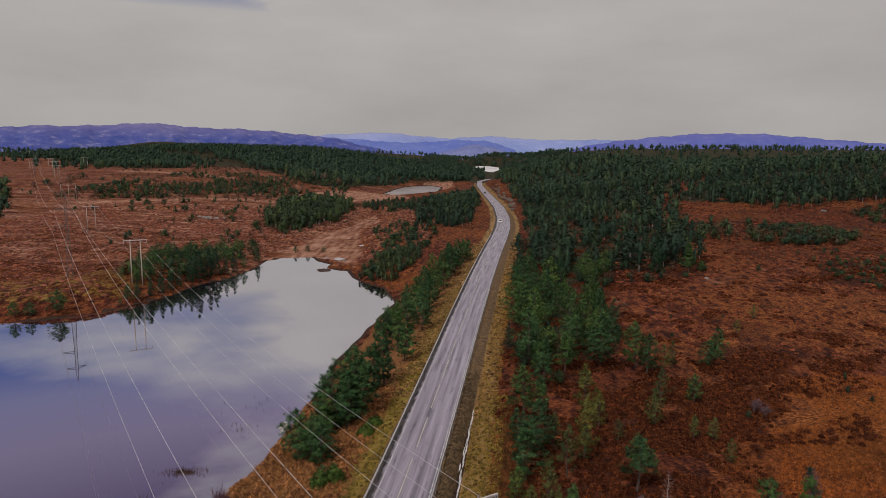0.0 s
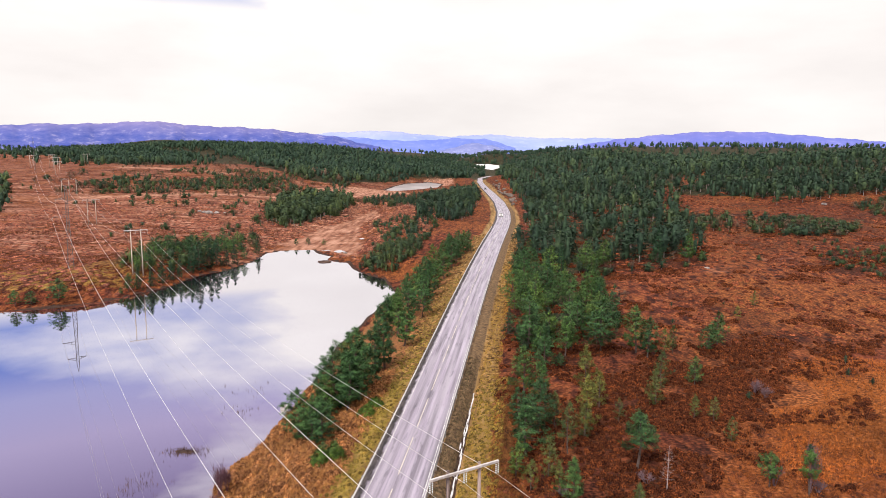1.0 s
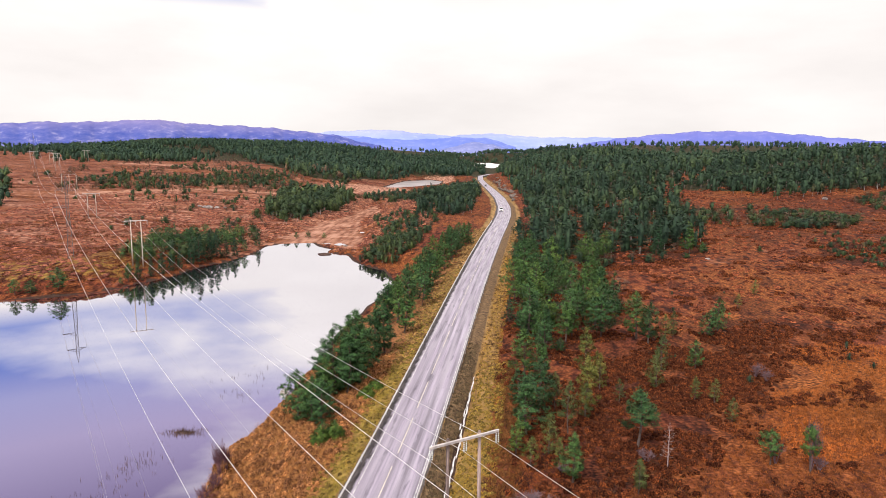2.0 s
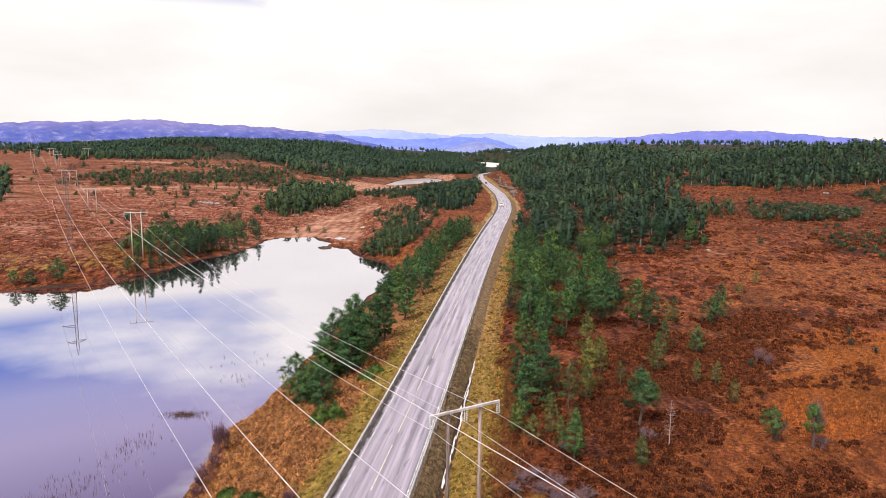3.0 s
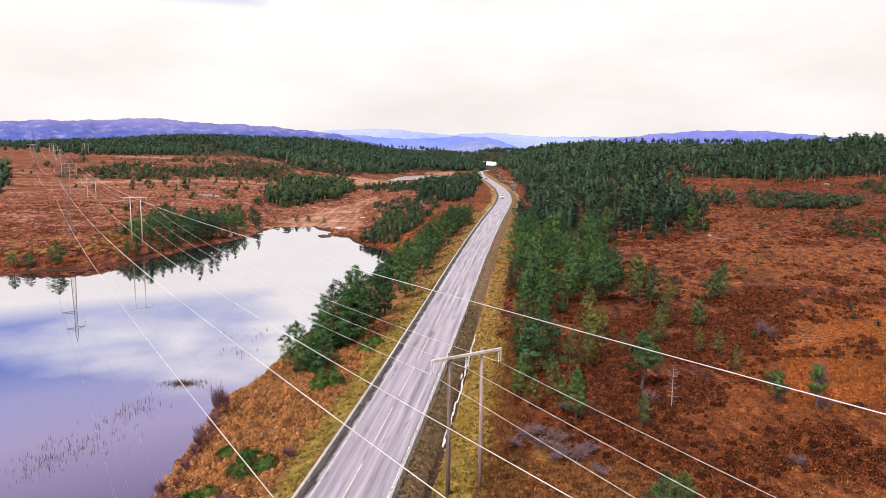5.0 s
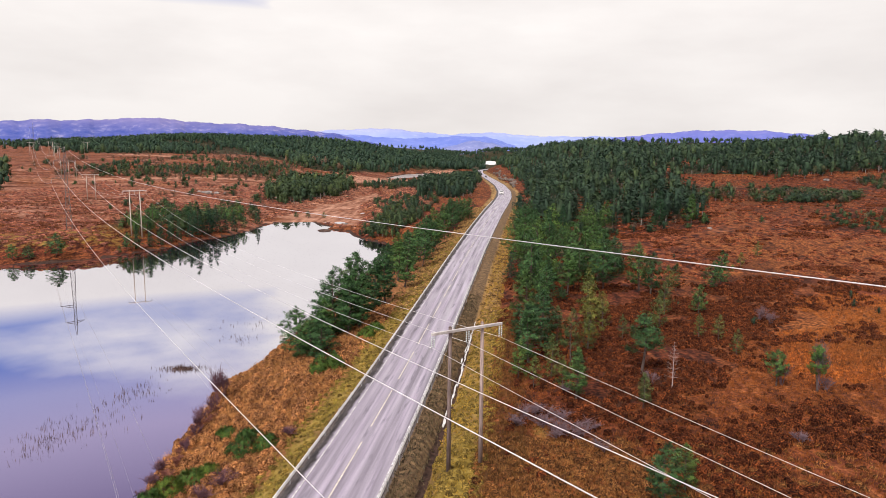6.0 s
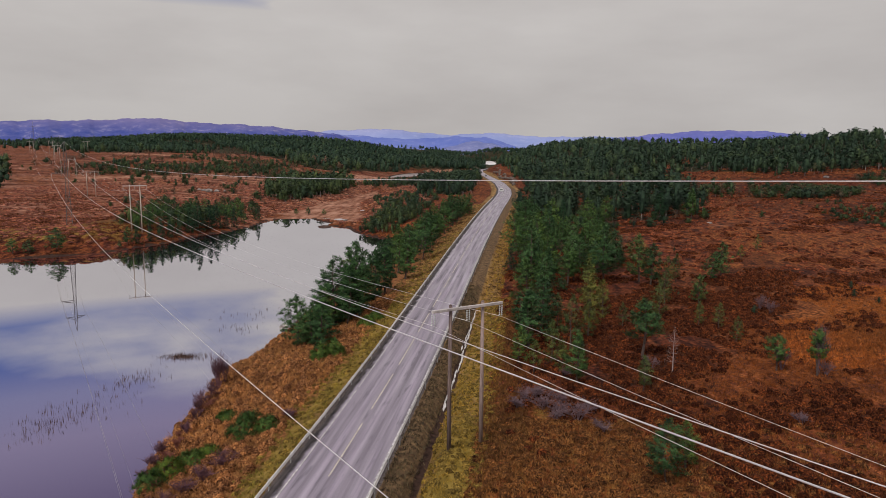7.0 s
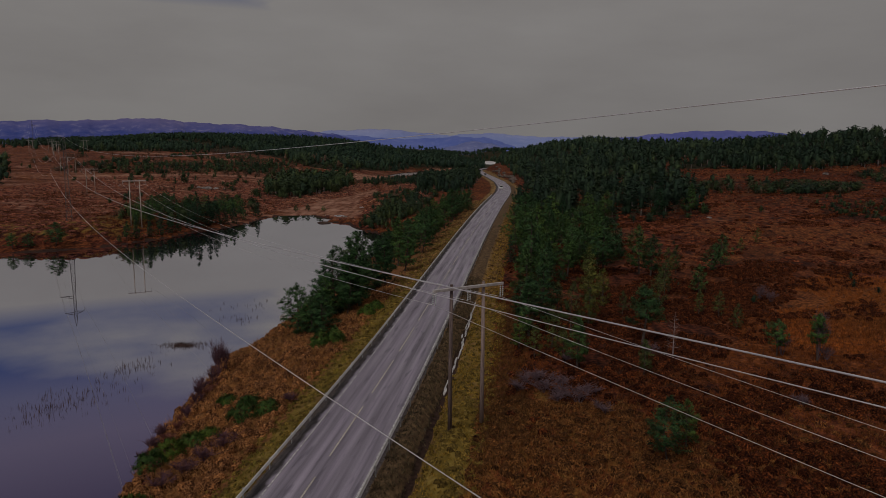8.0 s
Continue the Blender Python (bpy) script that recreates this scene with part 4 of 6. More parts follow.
# single trees of the heath beside the road: x, y, height
HEATH_PINES = [(28.4, 107.5, 7.6), (29.5, 104.8, 6.6), (42.5, 110.2, 5.8), (40.0, 108.2, 4.3), (33.0, 92.7, 4.1), (22.7, 107.4, 9.0), (23.4, 116.7, 8.2),
               (10.3, 58.2, 5.0), (7.1, 69.3, 6.6), (8.9, 74.6, 6.7), (6.9, 78.9, 4.0), (10.3, 84.7, 6.0), (8.4, 87.4, 6.6), (5.6, 64.6, 3.8), (13.0, 39.7, 4.2), (14.9, 42.0, 3.2)]
HEATH_SAPLINGS = [(32.4, 105.6, 4.2), (16.5, 58.5, 2.4), (14.2, 74.3, 6.6), (16.0, 56.9, 2.9), (31.0, 74.3, 2.7), (18.1, 87.5, 3.5), (31.0, 79.8, 3.0), (28.1, 92.1, 4.6), (25.2, 84.5, 4.7), (16.6, 87.4, 6.2), (17.6, 82.9, 4.4),
                  (11.1, 76.8, 4.1), (11.7, 70.1, 5.4), (14.2, 73.9, 4.0), (8.9, 64.6, 4.1), (34.2, 107.1, 4.2), (51.9, 125.8, 2.7), (19.2, 79.0, 2.8), (9.5, 60.8, 3.2), (59.6, 136.6, 3.0),
                  (6.9, 61.8, 3.0), (28.8, 80.5, 2.9)]
LAKE_PINES = [(-105.4, 150.6, 3.2), (-102.1, 151.6, 2.8), (-97.6, 154.6, 4.8), (-62.0, 262.0, 2.5), (-56.0, 262.5, 2.0), (-66.5, 260.0, 2.4)]
SHORE_PINES = [(-20.5, 79.7, 6.3), (-18.9, 80.6, 5.2), (-16.9, 76.4, 5.4), (-18.2, 77.6, 4.6), (-15.4, 70.6, 2.3), (-14.2, 71.2, 2.0), (-14.2, 89.2, 10.4), (-17.4, 88.2, 8.8), (-19.4, 90.8, 6.4),
               (-15.6, 86.6, 8.0), (-16.0, 91.6, 8.6), (-18.2, 85.4, 5.8), (-13.7, 100.1, 7.6), (-12.2, 101.5, 7.4), (-15.4, 98.4, 6.4)]
ROADSIDE_PINES = [(-12.3, 121.9, 8.8), (-14.6, 124.0, 7.4), (-10.2, 112.7, 6.9), (-8.5, 132.5, 8.3), (-11.4, 136.0, 7.6), (-14.2, 133.0, 6.6), (-9.8, 143.0, 7.4), (-12.6, 147.0, 7.0), (-7.8, 151.0, 8.4),
                  (-10.6, 156.0, 7.6), (-13.4, 158.5, 6.2), (-7.2, 162.0, 6.6), (-9.4, 168.0, 8.0), (-12.0, 170.0, 6.4), (-5.2, 172.5, 7.2), (-7.7, 179.0, 6.8), (-10.8, 181.0, 6.0), (-3.5, 186.4, 8.9),
                  (-6.2, 189.0, 7.8), (-9.0, 192.0, 6.4), (-2.4, 196.0, 7.2), (-4.6, 201.0, 8.0), (1.3, 210.7, 6.9), (-1.6, 207.0, 7.6), (-5.0, 210.0, 6.2), (-0.4, 217.0, 6.4), (-15.8, 140.0, 5.6), (-16.6, 128.5, 5.2)]
MIRRORED = [(-87.4, 164.8, 2.0), (-87.2, 168.2, 4.8), (-86.3, 171.7, 5.6), (-84.7, 175.7, 5.1), (-83.5, 179.4, 5.8), (-82.8, 183.6, 5.6), (-82.4, 188.5, 6.1), (-82.0, 195.3, 7.4), (-81.3, 199.7, 10.2),
            (-79.4, 203.9, 8.9), (-78.6, 207.6, 8.4), (-76.3, 210.0, 6.0), (-75.2, 214.6, 6.2), (-74.2, 221.6, 4.4), (-74.4, 236.4, 6.2)]
for x, y, h in HEATH_PINES:
    plant("pine", x, y, h, tree_rng, 1.3)
for x, y, h in SHORE_PINES:
    plant("bushy_pine", x, y, h, tree_rng, 1.35)
for i, (x, y, h) in enumerate(ROADSIDE_PINES):
    plant("bushy_pine" if i % 3 else "pine", x, y, h, tree_rng, 1.2)
for x, y, h in LAKE_PINES:
    plant("pine", x, y, h * 1.15, tree_rng, 1.8)
for x, y, h in MIRRORED:
    plant("spruce" if h > 5 else "pine", x, y, h, tree_rng, 1.2)
for x, y, h in HEATH_SAPLINGS:
    plant("sapling", x, y, h * 1.08, tree_rng, 1.0)
plant("dead", 20.2, 62.4, 4.7, tree_rng)
plant("old_pine", 18.3, 66.6, 6.2, tree_rng, 1.35)
plant("old_pine", 33.4, 61.5, 4.4, tree_rng, 0.85)
plant("old_pine", 30.3, 63.0, 3.6, tree_rng, 1.1)

# woods: spacing, range of heights, share of spruce, share kept
WOOD_PLAN = {
    "road_right": (5.6, 4.0, 10.0, 0.25, 0.9), "road_belt": (4.9, 4.0, 10.0, 0.2, 0.7), "road_low": (4.2, 1.0, 3.2, 0.0, 0.6), "ridge_front": (4.8, 4.5, 8.5, 0.15, 0.85), "ridge": (5.6, 4.5, 8.3, 0.2, 0.95), "heath_band": (2.6, 1.4, 4.2, 0.0, 0.8), "heath_thicket": (3.0, 1.6, 4.8, 0.0, 0.8), "edge_scrub": (2.6, 1.0, 3.4, 0.0, 0.8), "strip_scrub": (1.9, 0.5, 1.7, 0.0, 0.8),
    "bank_grove": (3.3, 2.0, 6.3, 0.05, 0.9), "island_wood": (4.4, 5.0, 9.5, 0.1, 0.95), "tarn_wood": (4.8, 4.5, 8.5, 0.25, 0.85), "tarn_shore": (5.0, 3.0, 6.0, 0.1, 0.75),
    "peninsula": (2.5, 1.6, 3.8, 0.1, 0.92), "tarn_back": (6.5, 7.0, 11.0, 0.3, 0.95), "mid_wood": (5.0, 2.0, 6.0, 0.1, 0.8), "belt": (4.4, 2.0, 6.5, 0.1, 0.92), "left_wood": (8.2, 8.0, 12.0, 0.3, 0.95), "left_edge": (6.5, 6.0, 9.0, 0.2, 0.85),
}
single, massed = [], []
for key, (gap, low, high, spruce, keep) in WOOD_PLAN.items():
    for x, y in scatter(WOODS[key], gap, tree_rng, keep):
        off = float(road_side(x, y)[0])
        if abs(off) < ((9.2 if y < 170 else 8.8) if off > 0 else 7.5) or (key in ("road_right", "ridge", "belt", "mid_wood") and y > 125 and float(waves(x, y, 11, 0.9) + 0.6 * waves(x, y, 27, 2.4)) < (-0.55 if key == "belt" else -0.2 if key == "mid_wood" else -0.75 if key in ("ridge", "road_right") else -0.42)):
            continue
        if key == "bank_grove" and float(polygon_distance(x, y, LAKE)) > -5:
            continue
        if key == "left_wood" and float(polygon_distance(x, y, CLEARING)) > 0 and tree_rng.random() < 0.9:
            continue
        h = tree_rng.uniform(low, high) * (1 if tree_rng.random() > 0.3 else tree_rng.uniform(0.45, 0.8))
        kind = "spruce" if tree_rng.random() < spruce else "old_pine" if tree_rng.random() < 0.12 and h > 5 else "round_pine" if tree_rng.random() < 0.2 else "pine"
        near = y < 185 if key == "road_right" else key in ("bank_grove", "road_belt")
        bushy = {"heath_band": 0.75, "heath_thicket": 0.6, "edge_scrub": 0.7, "strip_scrub": 0.85, "belt": 0.6, "mid_wood": 0.6, "road_low": 0.5, "island_wood": 0.2, "tarn_shore": 0.45, "peninsula": 0.4, "bank_grove": 0.35}.get(key, 0.0)
        if bushy > 0.4 and tree_rng.random() < 0.3:
            massed.append(("scrub", x, y, min(h, 3.0) * 0.9))
            continue
        if tree_rng.random() < bushy:
            massed.append(("thicket", x, y, h * (0.75 if h > 3 else 1.0)))
            continue
        (single if near else massed).append(("far" if math.hypot(x, y) > 440 else "mid" if math.hypot(x, y) > 250 and not near else kind, x, y, h))
for kind, x, y, h in single:
    plant("grove_pine" if x < -60 else kind, x, y, h, tree_rng, 1.6 if x < -60 else 1.15)
# scattered low pines on the open moor
for x0, x1, y0, y1, count, low, high in ((-75, -150, 255, 440, 55, 1.5, 4.0), (-12, -45, 225, 335, 110, 1.2, 3.6), (92, 150, 150, 195, 40, 0.8, 2.0), (45, 110, 130, 240, 14, 0.8, 2.2),
                                         (-160, -230, 380, 470, 34, 2, 4.5), (-110, -230, 500, 660, 110, 3, 6), (-110, -330, 400, 560, 36, 2, 5), (30, 60, 60, 140, 14, 0.6, 1.6)):
    for i in range(count):
        x, y = tree_rng.uniform(min(x0, x1), max(x0, x1)), tree_rng.uniform(y0, y1)
        if max(float(polygon_distance(x, y, LAKE)), float(polygon_distance(x, y, MARSH)) + 3) < -2:
            massed.append(("pine" if math.hypot(x, y) < 230 else "thicket" if tree_rng.random() < 0.55 else "mid", x, y, tree_rng.uniform(low, high)))
# leafless birch scrub on the moor beyond the lake
for x0, x1, y0, y1, count, low, high in ((-330, -105, 430, 700, 620, 1.8, 4.2), (-160, -85, 260, 430, 130, 1.2, 2.8), (-420, -220, 720, 1050, 260, 2.5, 5.0), (-75, -18, 390, 545, 90, 1.5, 3.2)):
    for i in range(count):
        x, y = tree_rng.uniform(x0, x1), tree_rng.uniform(y0, y1)
        if float(waves(x, y, 14, 0.5) + 0.7 * waves(x, y, 37, 1.4)) > -0.15 and float(polygon_distance(x, y, MARSH)) < -3:
            massed.append(("scrub", x, y, tree_rng.uniform(low, high)))
# the forests towards the horizon
for i in range(1900):
    r, a = 900 * (2.8 ** tree_rng.uniform(0, 1)), radians(tree_rng.uniform(-3.5, 8.5))
    x, y = r * math.sin(a), r * math.cos(a)
    if float(polygon_distance(x, y, FAR_LAKE)) < -12 and (abs(float(road_side(x, y)[0])) > 12 or y > 1040) and not (1.6 < math.degrees(a) < 2.9 and r < 1590):
        massed.append(("far", x, y, tree_rng.uniform(6, 9.5)))
for i in range(420):
    r, a = tree_rng.uniform(2520, 3100), radians(tree_rng.uniform(-3, 7))
    massed.append(("far", r * math.sin(a), r * math.cos(a), tree_rng.uniform(13, 19)))
for i in range(3000):
    r, a = 760 * (3.3 ** tree_rng.uniform(0, 1)), radians(tree_rng.uniform(-40, 37))
    x, y = r * math.sin(a), r * math.cos(a)
    if float(polygon_distance(x, y, TARN)) > -25 or float(polygon_distance(x, y, FAR_LAKE)) > -15 or abs(float(road_side(x, y)[0])) < 11 and y < 1040:
        continue
    if float(polygon_distance(x, y, CLEARING)) > 0 or 0.0 < math.degrees(a) < 4.2 and r < 1500:
        continue
    if x < -60 and y < 880 and float(waves(x, y, 60, 2.2)) < 0.25:
        continue
    massed.append(("far", x, y, tree_rng.uniform(8, 12) * (1 + max(0, r - 1200) / 3000)))


def crown_core(rng, centres, rings, sides, fill=0.72):
    """The dense inside of a crown: an uneven tapering mass, as loose triangles with outward normals."""
    z0, z1 = centres[:, 2].min(), centres[:, 2].max()
    reach = np.hypot(centres[:, 0], centres[:, 1])
    loops = []
    for i in range(rings):
        z = z0 + (z1 - z0) * i / rings
        close = np.abs(centres[:, 2] - z) < (z1 - z0) / rings
        r = fill * min(1, 0.55 + 1.5 * i / rings) * np.percentile(reach[close], 75) if close.any() else 0.05
        a = np.linspace(0, 6.283, sides, endpoint=False) + 0.5 * i
        k = r * rng.uniform(0.7, 1.2, sides)
        loops.append(np.stack([k * np.cos(a), k * np.sin(a), np.full(sides, z) + rng.uniform(-0.03, 0.03, sides)], 1))
    loops.append(np.repeat([[0, 0, z0 + (z1 - z0) * (0.6 + 0.5 * fill)]], sides, 0))
    tris = []
    for lo, hi in zip(loops, loops[1:]):
        for j in range(sides):
            q = (j + 1) % sides
            tris.append((lo[j], lo[q], hi[j]))
            if hi is not loops[-1]:
                tris.append((lo[q], hi[q], hi[j]))
    v = np.array(tris).reshape(-1, 3)
    nrm = v * (1, 1, 0)
    nrm /= np.linalg.norm(nrm, axis=1, keepdims=True) + 1e-6
    nrm[:, 2] = -0.35 + 1.25 * (v[:, 2] - z0) / (z1 - z0)
    return v, nrm / np.linalg.norm(nrm, axis=1, keepdims=True)


def massed_woods(name, items, label):
    """Many far trees joined into one mesh of tufts and one of trunks."""
    variants = {}
    for kind in ("pine", "round_pine", "old_pine", "spruce", "mid", "far", "scrub", "thicket"):
        variants[kind] = []
        for i in range(5):
            wood, centres, rng = tree_shape(900 + i, kind if kind not in ("mid", "far", "scrub", "thicket") else "round_pine" if kind in ("scrub", "thicket") else ("pine", "round_pine", "old_pine", "old_pine", "spruce")[i], 1.0)
            if kind == "thicket":
                centres = centres * (1.35, 1.35, 1.0) - (0, 0, 0.10)
            c = centres[rng.permutation(len(centres))[:{"far": 14, "mid": 44, "scrub": 16, "thicket": 40}.get(kind, 95)]]
            v, f, nrm = clumps(rng, c, {"far": 0.17, "mid": 0.10, "scrub": 0.24, "thicket": 0.20}.get(kind, 0.080), {"far": 3, "mid": 4, "scrub": 5, "thicket": 5}.get(kind, 5), {"far": 0.045, "mid": 0.024, "scrub": 0.022, "thicket": 0.030}.get(kind, 0.016), 0.45, 0.3)
            core_v, core_n = crown_core(rng, centres, {"far": 3, "mid": 4, "scrub": 3, "thicket": 4}.get(kind, 6), {"far": 5, "mid": 6, "scrub": 5, "thicket": 6}.get(kind, 7), {"far": 0.70, "mid": 0.52, "scrub": 0.22, "thicket": 0.55}.get(kind, 0.42))
            v, nrm = np.vstack([v, core_v]), np.vstack([nrm, core_n])
            variants[kind].append((v, nrm))
    stem = np.array([(0.016, 0, -0.05), (-0.008, 0.014, -0.05), (-0.008, -0.014, -0.05), (0, 0, 0.9)])
    stem_f = np.array([(0, 1, 3), (1, 2, 3), (2, 0, 3)])
    crowns, soft, stems, stem_faces = [], [], [], []
    xs, ys = np.array([q[1] for q in items]), np.array([q[2] for q in items])
    zs = land(xs, ys)
    for i, (kind, x, y, h) in enumerate(items):
        a, k = tree_rng.uniform(0, 6.28), tree_rng.uniform(1.1, 1.9) * (1.35 if h < 4 else 1.0)
        ca, sa = math.cos(a), math.sin(a)
        rot = np.array([[ca * k, -sa * k, 0], [sa * k, ca * k, 0], [0, 0, 1]]) * h
        at = np.array([x, y, zs[i]])
        shape, nrm = variants[kind][int(tree_rng.integers(5))]
        crowns.append(shape @ rot.T + at)
        soft.append(nrm @ (rot.T / h))
        if kind != "far":
            stem_faces.append(stem_f + 4 * len(stems))
            stems.append(stem @ rot.T + at)
    v = np.vstack(crowns)
    tones = np.concatenate([np.full(len(c), tree_rng.uniform(0.93, 1.0) if q[0] == "scrub" else tree_rng.uniform(0.45, 0.93) if q[0] == "thicket" else tree_rng.uniform(0.6, 0.93) if q[1] > 66 and q[2] < 300 and q[3] < 5 else tree_rng.uniform(0.5, 0.88) if -125 < q[1] < -64 and 300 < q[2] < 500 or -40 < q[1] < -10 and 190 < q[2] < 260 else tree_rng.uniform(0.35, 1) if q[1] < -100 and 380 < q[2] < 700 else tree_rng.uniform(0.12, 0.68)) for c, q in zip(crowns, items)])
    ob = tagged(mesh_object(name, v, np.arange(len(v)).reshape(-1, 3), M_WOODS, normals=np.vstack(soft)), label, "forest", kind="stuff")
    ob.data.attributes.new("tone", "FLOAT", "POINT").data.foreach_set("value", tones.astype(np.float32))
    if stems:
        mesh_object("trunks", np.vstack(stems), np.vstack(stem_faces), M_STEM, ob)
    return ob


near_mass = [q for q in massed if math.hypot(q[1], q[2]) < 760]
massed_woods("pine_forest", near_mass, "dense dark green pine and spruce woods on the moor")
massed_woods("far_forest", [q for q in massed if math.hypot(q[1], q[2]) >= 760], "far dark conifer forest rolling towards the mountains")


# ---- mountains ----
def mountains(name, radius, skyline, dark, light, label, seed):
    """A far range: azimuth in degrees and height, with folds and gullies down its face. Haze is put into its colours.
    """
    az = np.arange(skyline[0][0], skyline[-1][0] + 0.01, 0.12)
    top = np.interp(az, [p[0] for p in skyline], [p[1] for p in skyline])
    top = top + (np.sin(az * 2.3 + seed) * 2.5 + np.sin(az * 5.1 + 2 * seed) * 1.6 + np.sin(az * 11.7 + seed) * 0.9) * np.clip(top / 120, 0.2, 1)
    rows = np.linspace(0, 1, 14)
    verts = []
    for f in rows:
        fold = 26 * np.sin(az * 0.9 + 2 * f + seed) + 9 * np.sin(az * 2.7 - 3 * f)
        r = radius - 420 * (1 - f) + fold * (1 - f) * f * 4
        z = -20 + (top + 20) * (1 - (1 - f) ** 1.7) + 2.5 * np.sin(az * 1.3 + 4 * f) * f * (1 - f) * 4
        verts.append(np.stack([r * np.sin(np.radians(az)), r * np.cos(np.radians(az)), z], 1))
    verts.append(np.stack([(radius + 160) * np.sin(np.radians(az)), (radius + 160) * np.cos(np.radians(az)), 0 * az - 20], 1))
    n = len(az)
    v = np.vstack(verts)
    i, j = np.meshgrid(np.arange(len(verts) - 1), np.arange(n - 1), indexing="ij")
    f = np.stack([i * n + j, i * n + j + 1, (i + 1) * n + j + 1, (i + 1) * n + j], -1).reshape(-1, 4)
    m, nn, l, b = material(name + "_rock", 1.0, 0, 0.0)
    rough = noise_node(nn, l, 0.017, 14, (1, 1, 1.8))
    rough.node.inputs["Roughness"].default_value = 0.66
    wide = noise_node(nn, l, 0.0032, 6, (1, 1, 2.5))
    # distance haze put into the rock colour: bluer, paler for the farther ranges
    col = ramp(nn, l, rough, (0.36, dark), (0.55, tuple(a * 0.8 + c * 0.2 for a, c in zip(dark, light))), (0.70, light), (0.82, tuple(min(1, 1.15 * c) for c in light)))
    height = nn.new("ShaderNodeSeparateXYZ")
    l.new(nn.new("ShaderNodeNewGeometry").outputs["Position"], height.inputs["Vector"])
    bare = nn.new("ShaderNodeMapRange")        # paler tops: bare rock, with ridge light put into the colour
    bare.inputs["From Min"].default_value, bare.inputs["From Max"].default_value = 125, 212
    bare.inputs["To Max"].default_value = 0.52
    l.new(height.outputs["Z"], bare.inputs["Value"])
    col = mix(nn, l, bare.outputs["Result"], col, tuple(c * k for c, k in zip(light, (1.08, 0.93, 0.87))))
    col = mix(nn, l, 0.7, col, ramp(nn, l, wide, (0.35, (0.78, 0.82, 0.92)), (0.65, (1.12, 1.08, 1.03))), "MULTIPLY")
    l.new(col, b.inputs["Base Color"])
    bump(nn, l, b, rough, 0.2, 8)
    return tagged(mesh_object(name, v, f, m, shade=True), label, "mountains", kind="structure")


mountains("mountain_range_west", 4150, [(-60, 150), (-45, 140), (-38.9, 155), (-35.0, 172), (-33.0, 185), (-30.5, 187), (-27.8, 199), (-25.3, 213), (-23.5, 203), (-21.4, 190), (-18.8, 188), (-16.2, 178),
          (-13.5, 158), (-11.2, 143), (-8.8, 101), (-6.0, 60)], (0.054, 0.078, 0.29), (0.26, 0.25, 0.42), "long bare mountain range, painted blue-violet with haze", 0.7)
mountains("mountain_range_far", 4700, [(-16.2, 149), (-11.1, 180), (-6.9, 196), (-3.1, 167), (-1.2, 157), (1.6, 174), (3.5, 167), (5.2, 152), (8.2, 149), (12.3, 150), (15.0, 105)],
          (0.24, 0.30, 0.56), (0.32, 0.37, 0.60), "distant mountains, painted pale blue with haze", 2.1)
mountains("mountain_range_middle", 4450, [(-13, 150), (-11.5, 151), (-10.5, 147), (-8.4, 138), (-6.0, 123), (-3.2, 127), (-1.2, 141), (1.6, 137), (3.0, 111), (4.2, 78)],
          (0.135, 0.185, 0.48), (0.21, 0.25, 0.52), "mountain slopes below the far range, painted haze-blue", 3.2)
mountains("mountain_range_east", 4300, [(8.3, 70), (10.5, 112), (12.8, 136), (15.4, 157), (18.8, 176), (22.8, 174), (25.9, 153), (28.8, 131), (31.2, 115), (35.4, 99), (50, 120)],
          (0.115, 0.138, 0.41), (0.20, 0.21, 0.46), "broad rounded mountain, painted blue-violet with haze", 4.0)
mountains("mountain_knoll", 4050, [(-2.2, 60), (-0.8, 82), (0.6, 106), (2.2, 92), (3.4, 60)], (0.15, 0.18, 0.38), (0.34, 0.36, 0.54), "small rocky hill with pale bare patches and painted haze", 1.3)


# ---- power lines ----
LINE = Vector((-math.sin(radians(34)), math.cos(radians(34)), 0))    # both lines run this way, over the lake
ACROSS = Vector((LINE.y, -LINE.x, 0))
ARM_TURN = 34.0


def on_line_a(s):
    return Vector((0.3, 45.3, 0)) + LINE * s


def insulator_string(length=0.9):
    s = Soup()
    s.tube([(0, 0, 0), (0, 0, -length)], [0.015, 0.015], 5)
    for i in range(5):
        z = -0.14 - i * 0.155
        s.tube([(0, 0, z + 0.05), (0, 0, z + 0.03), (0, 0, z - 0.03)], [0.03, 0.058, 0.062], 8)
    return s


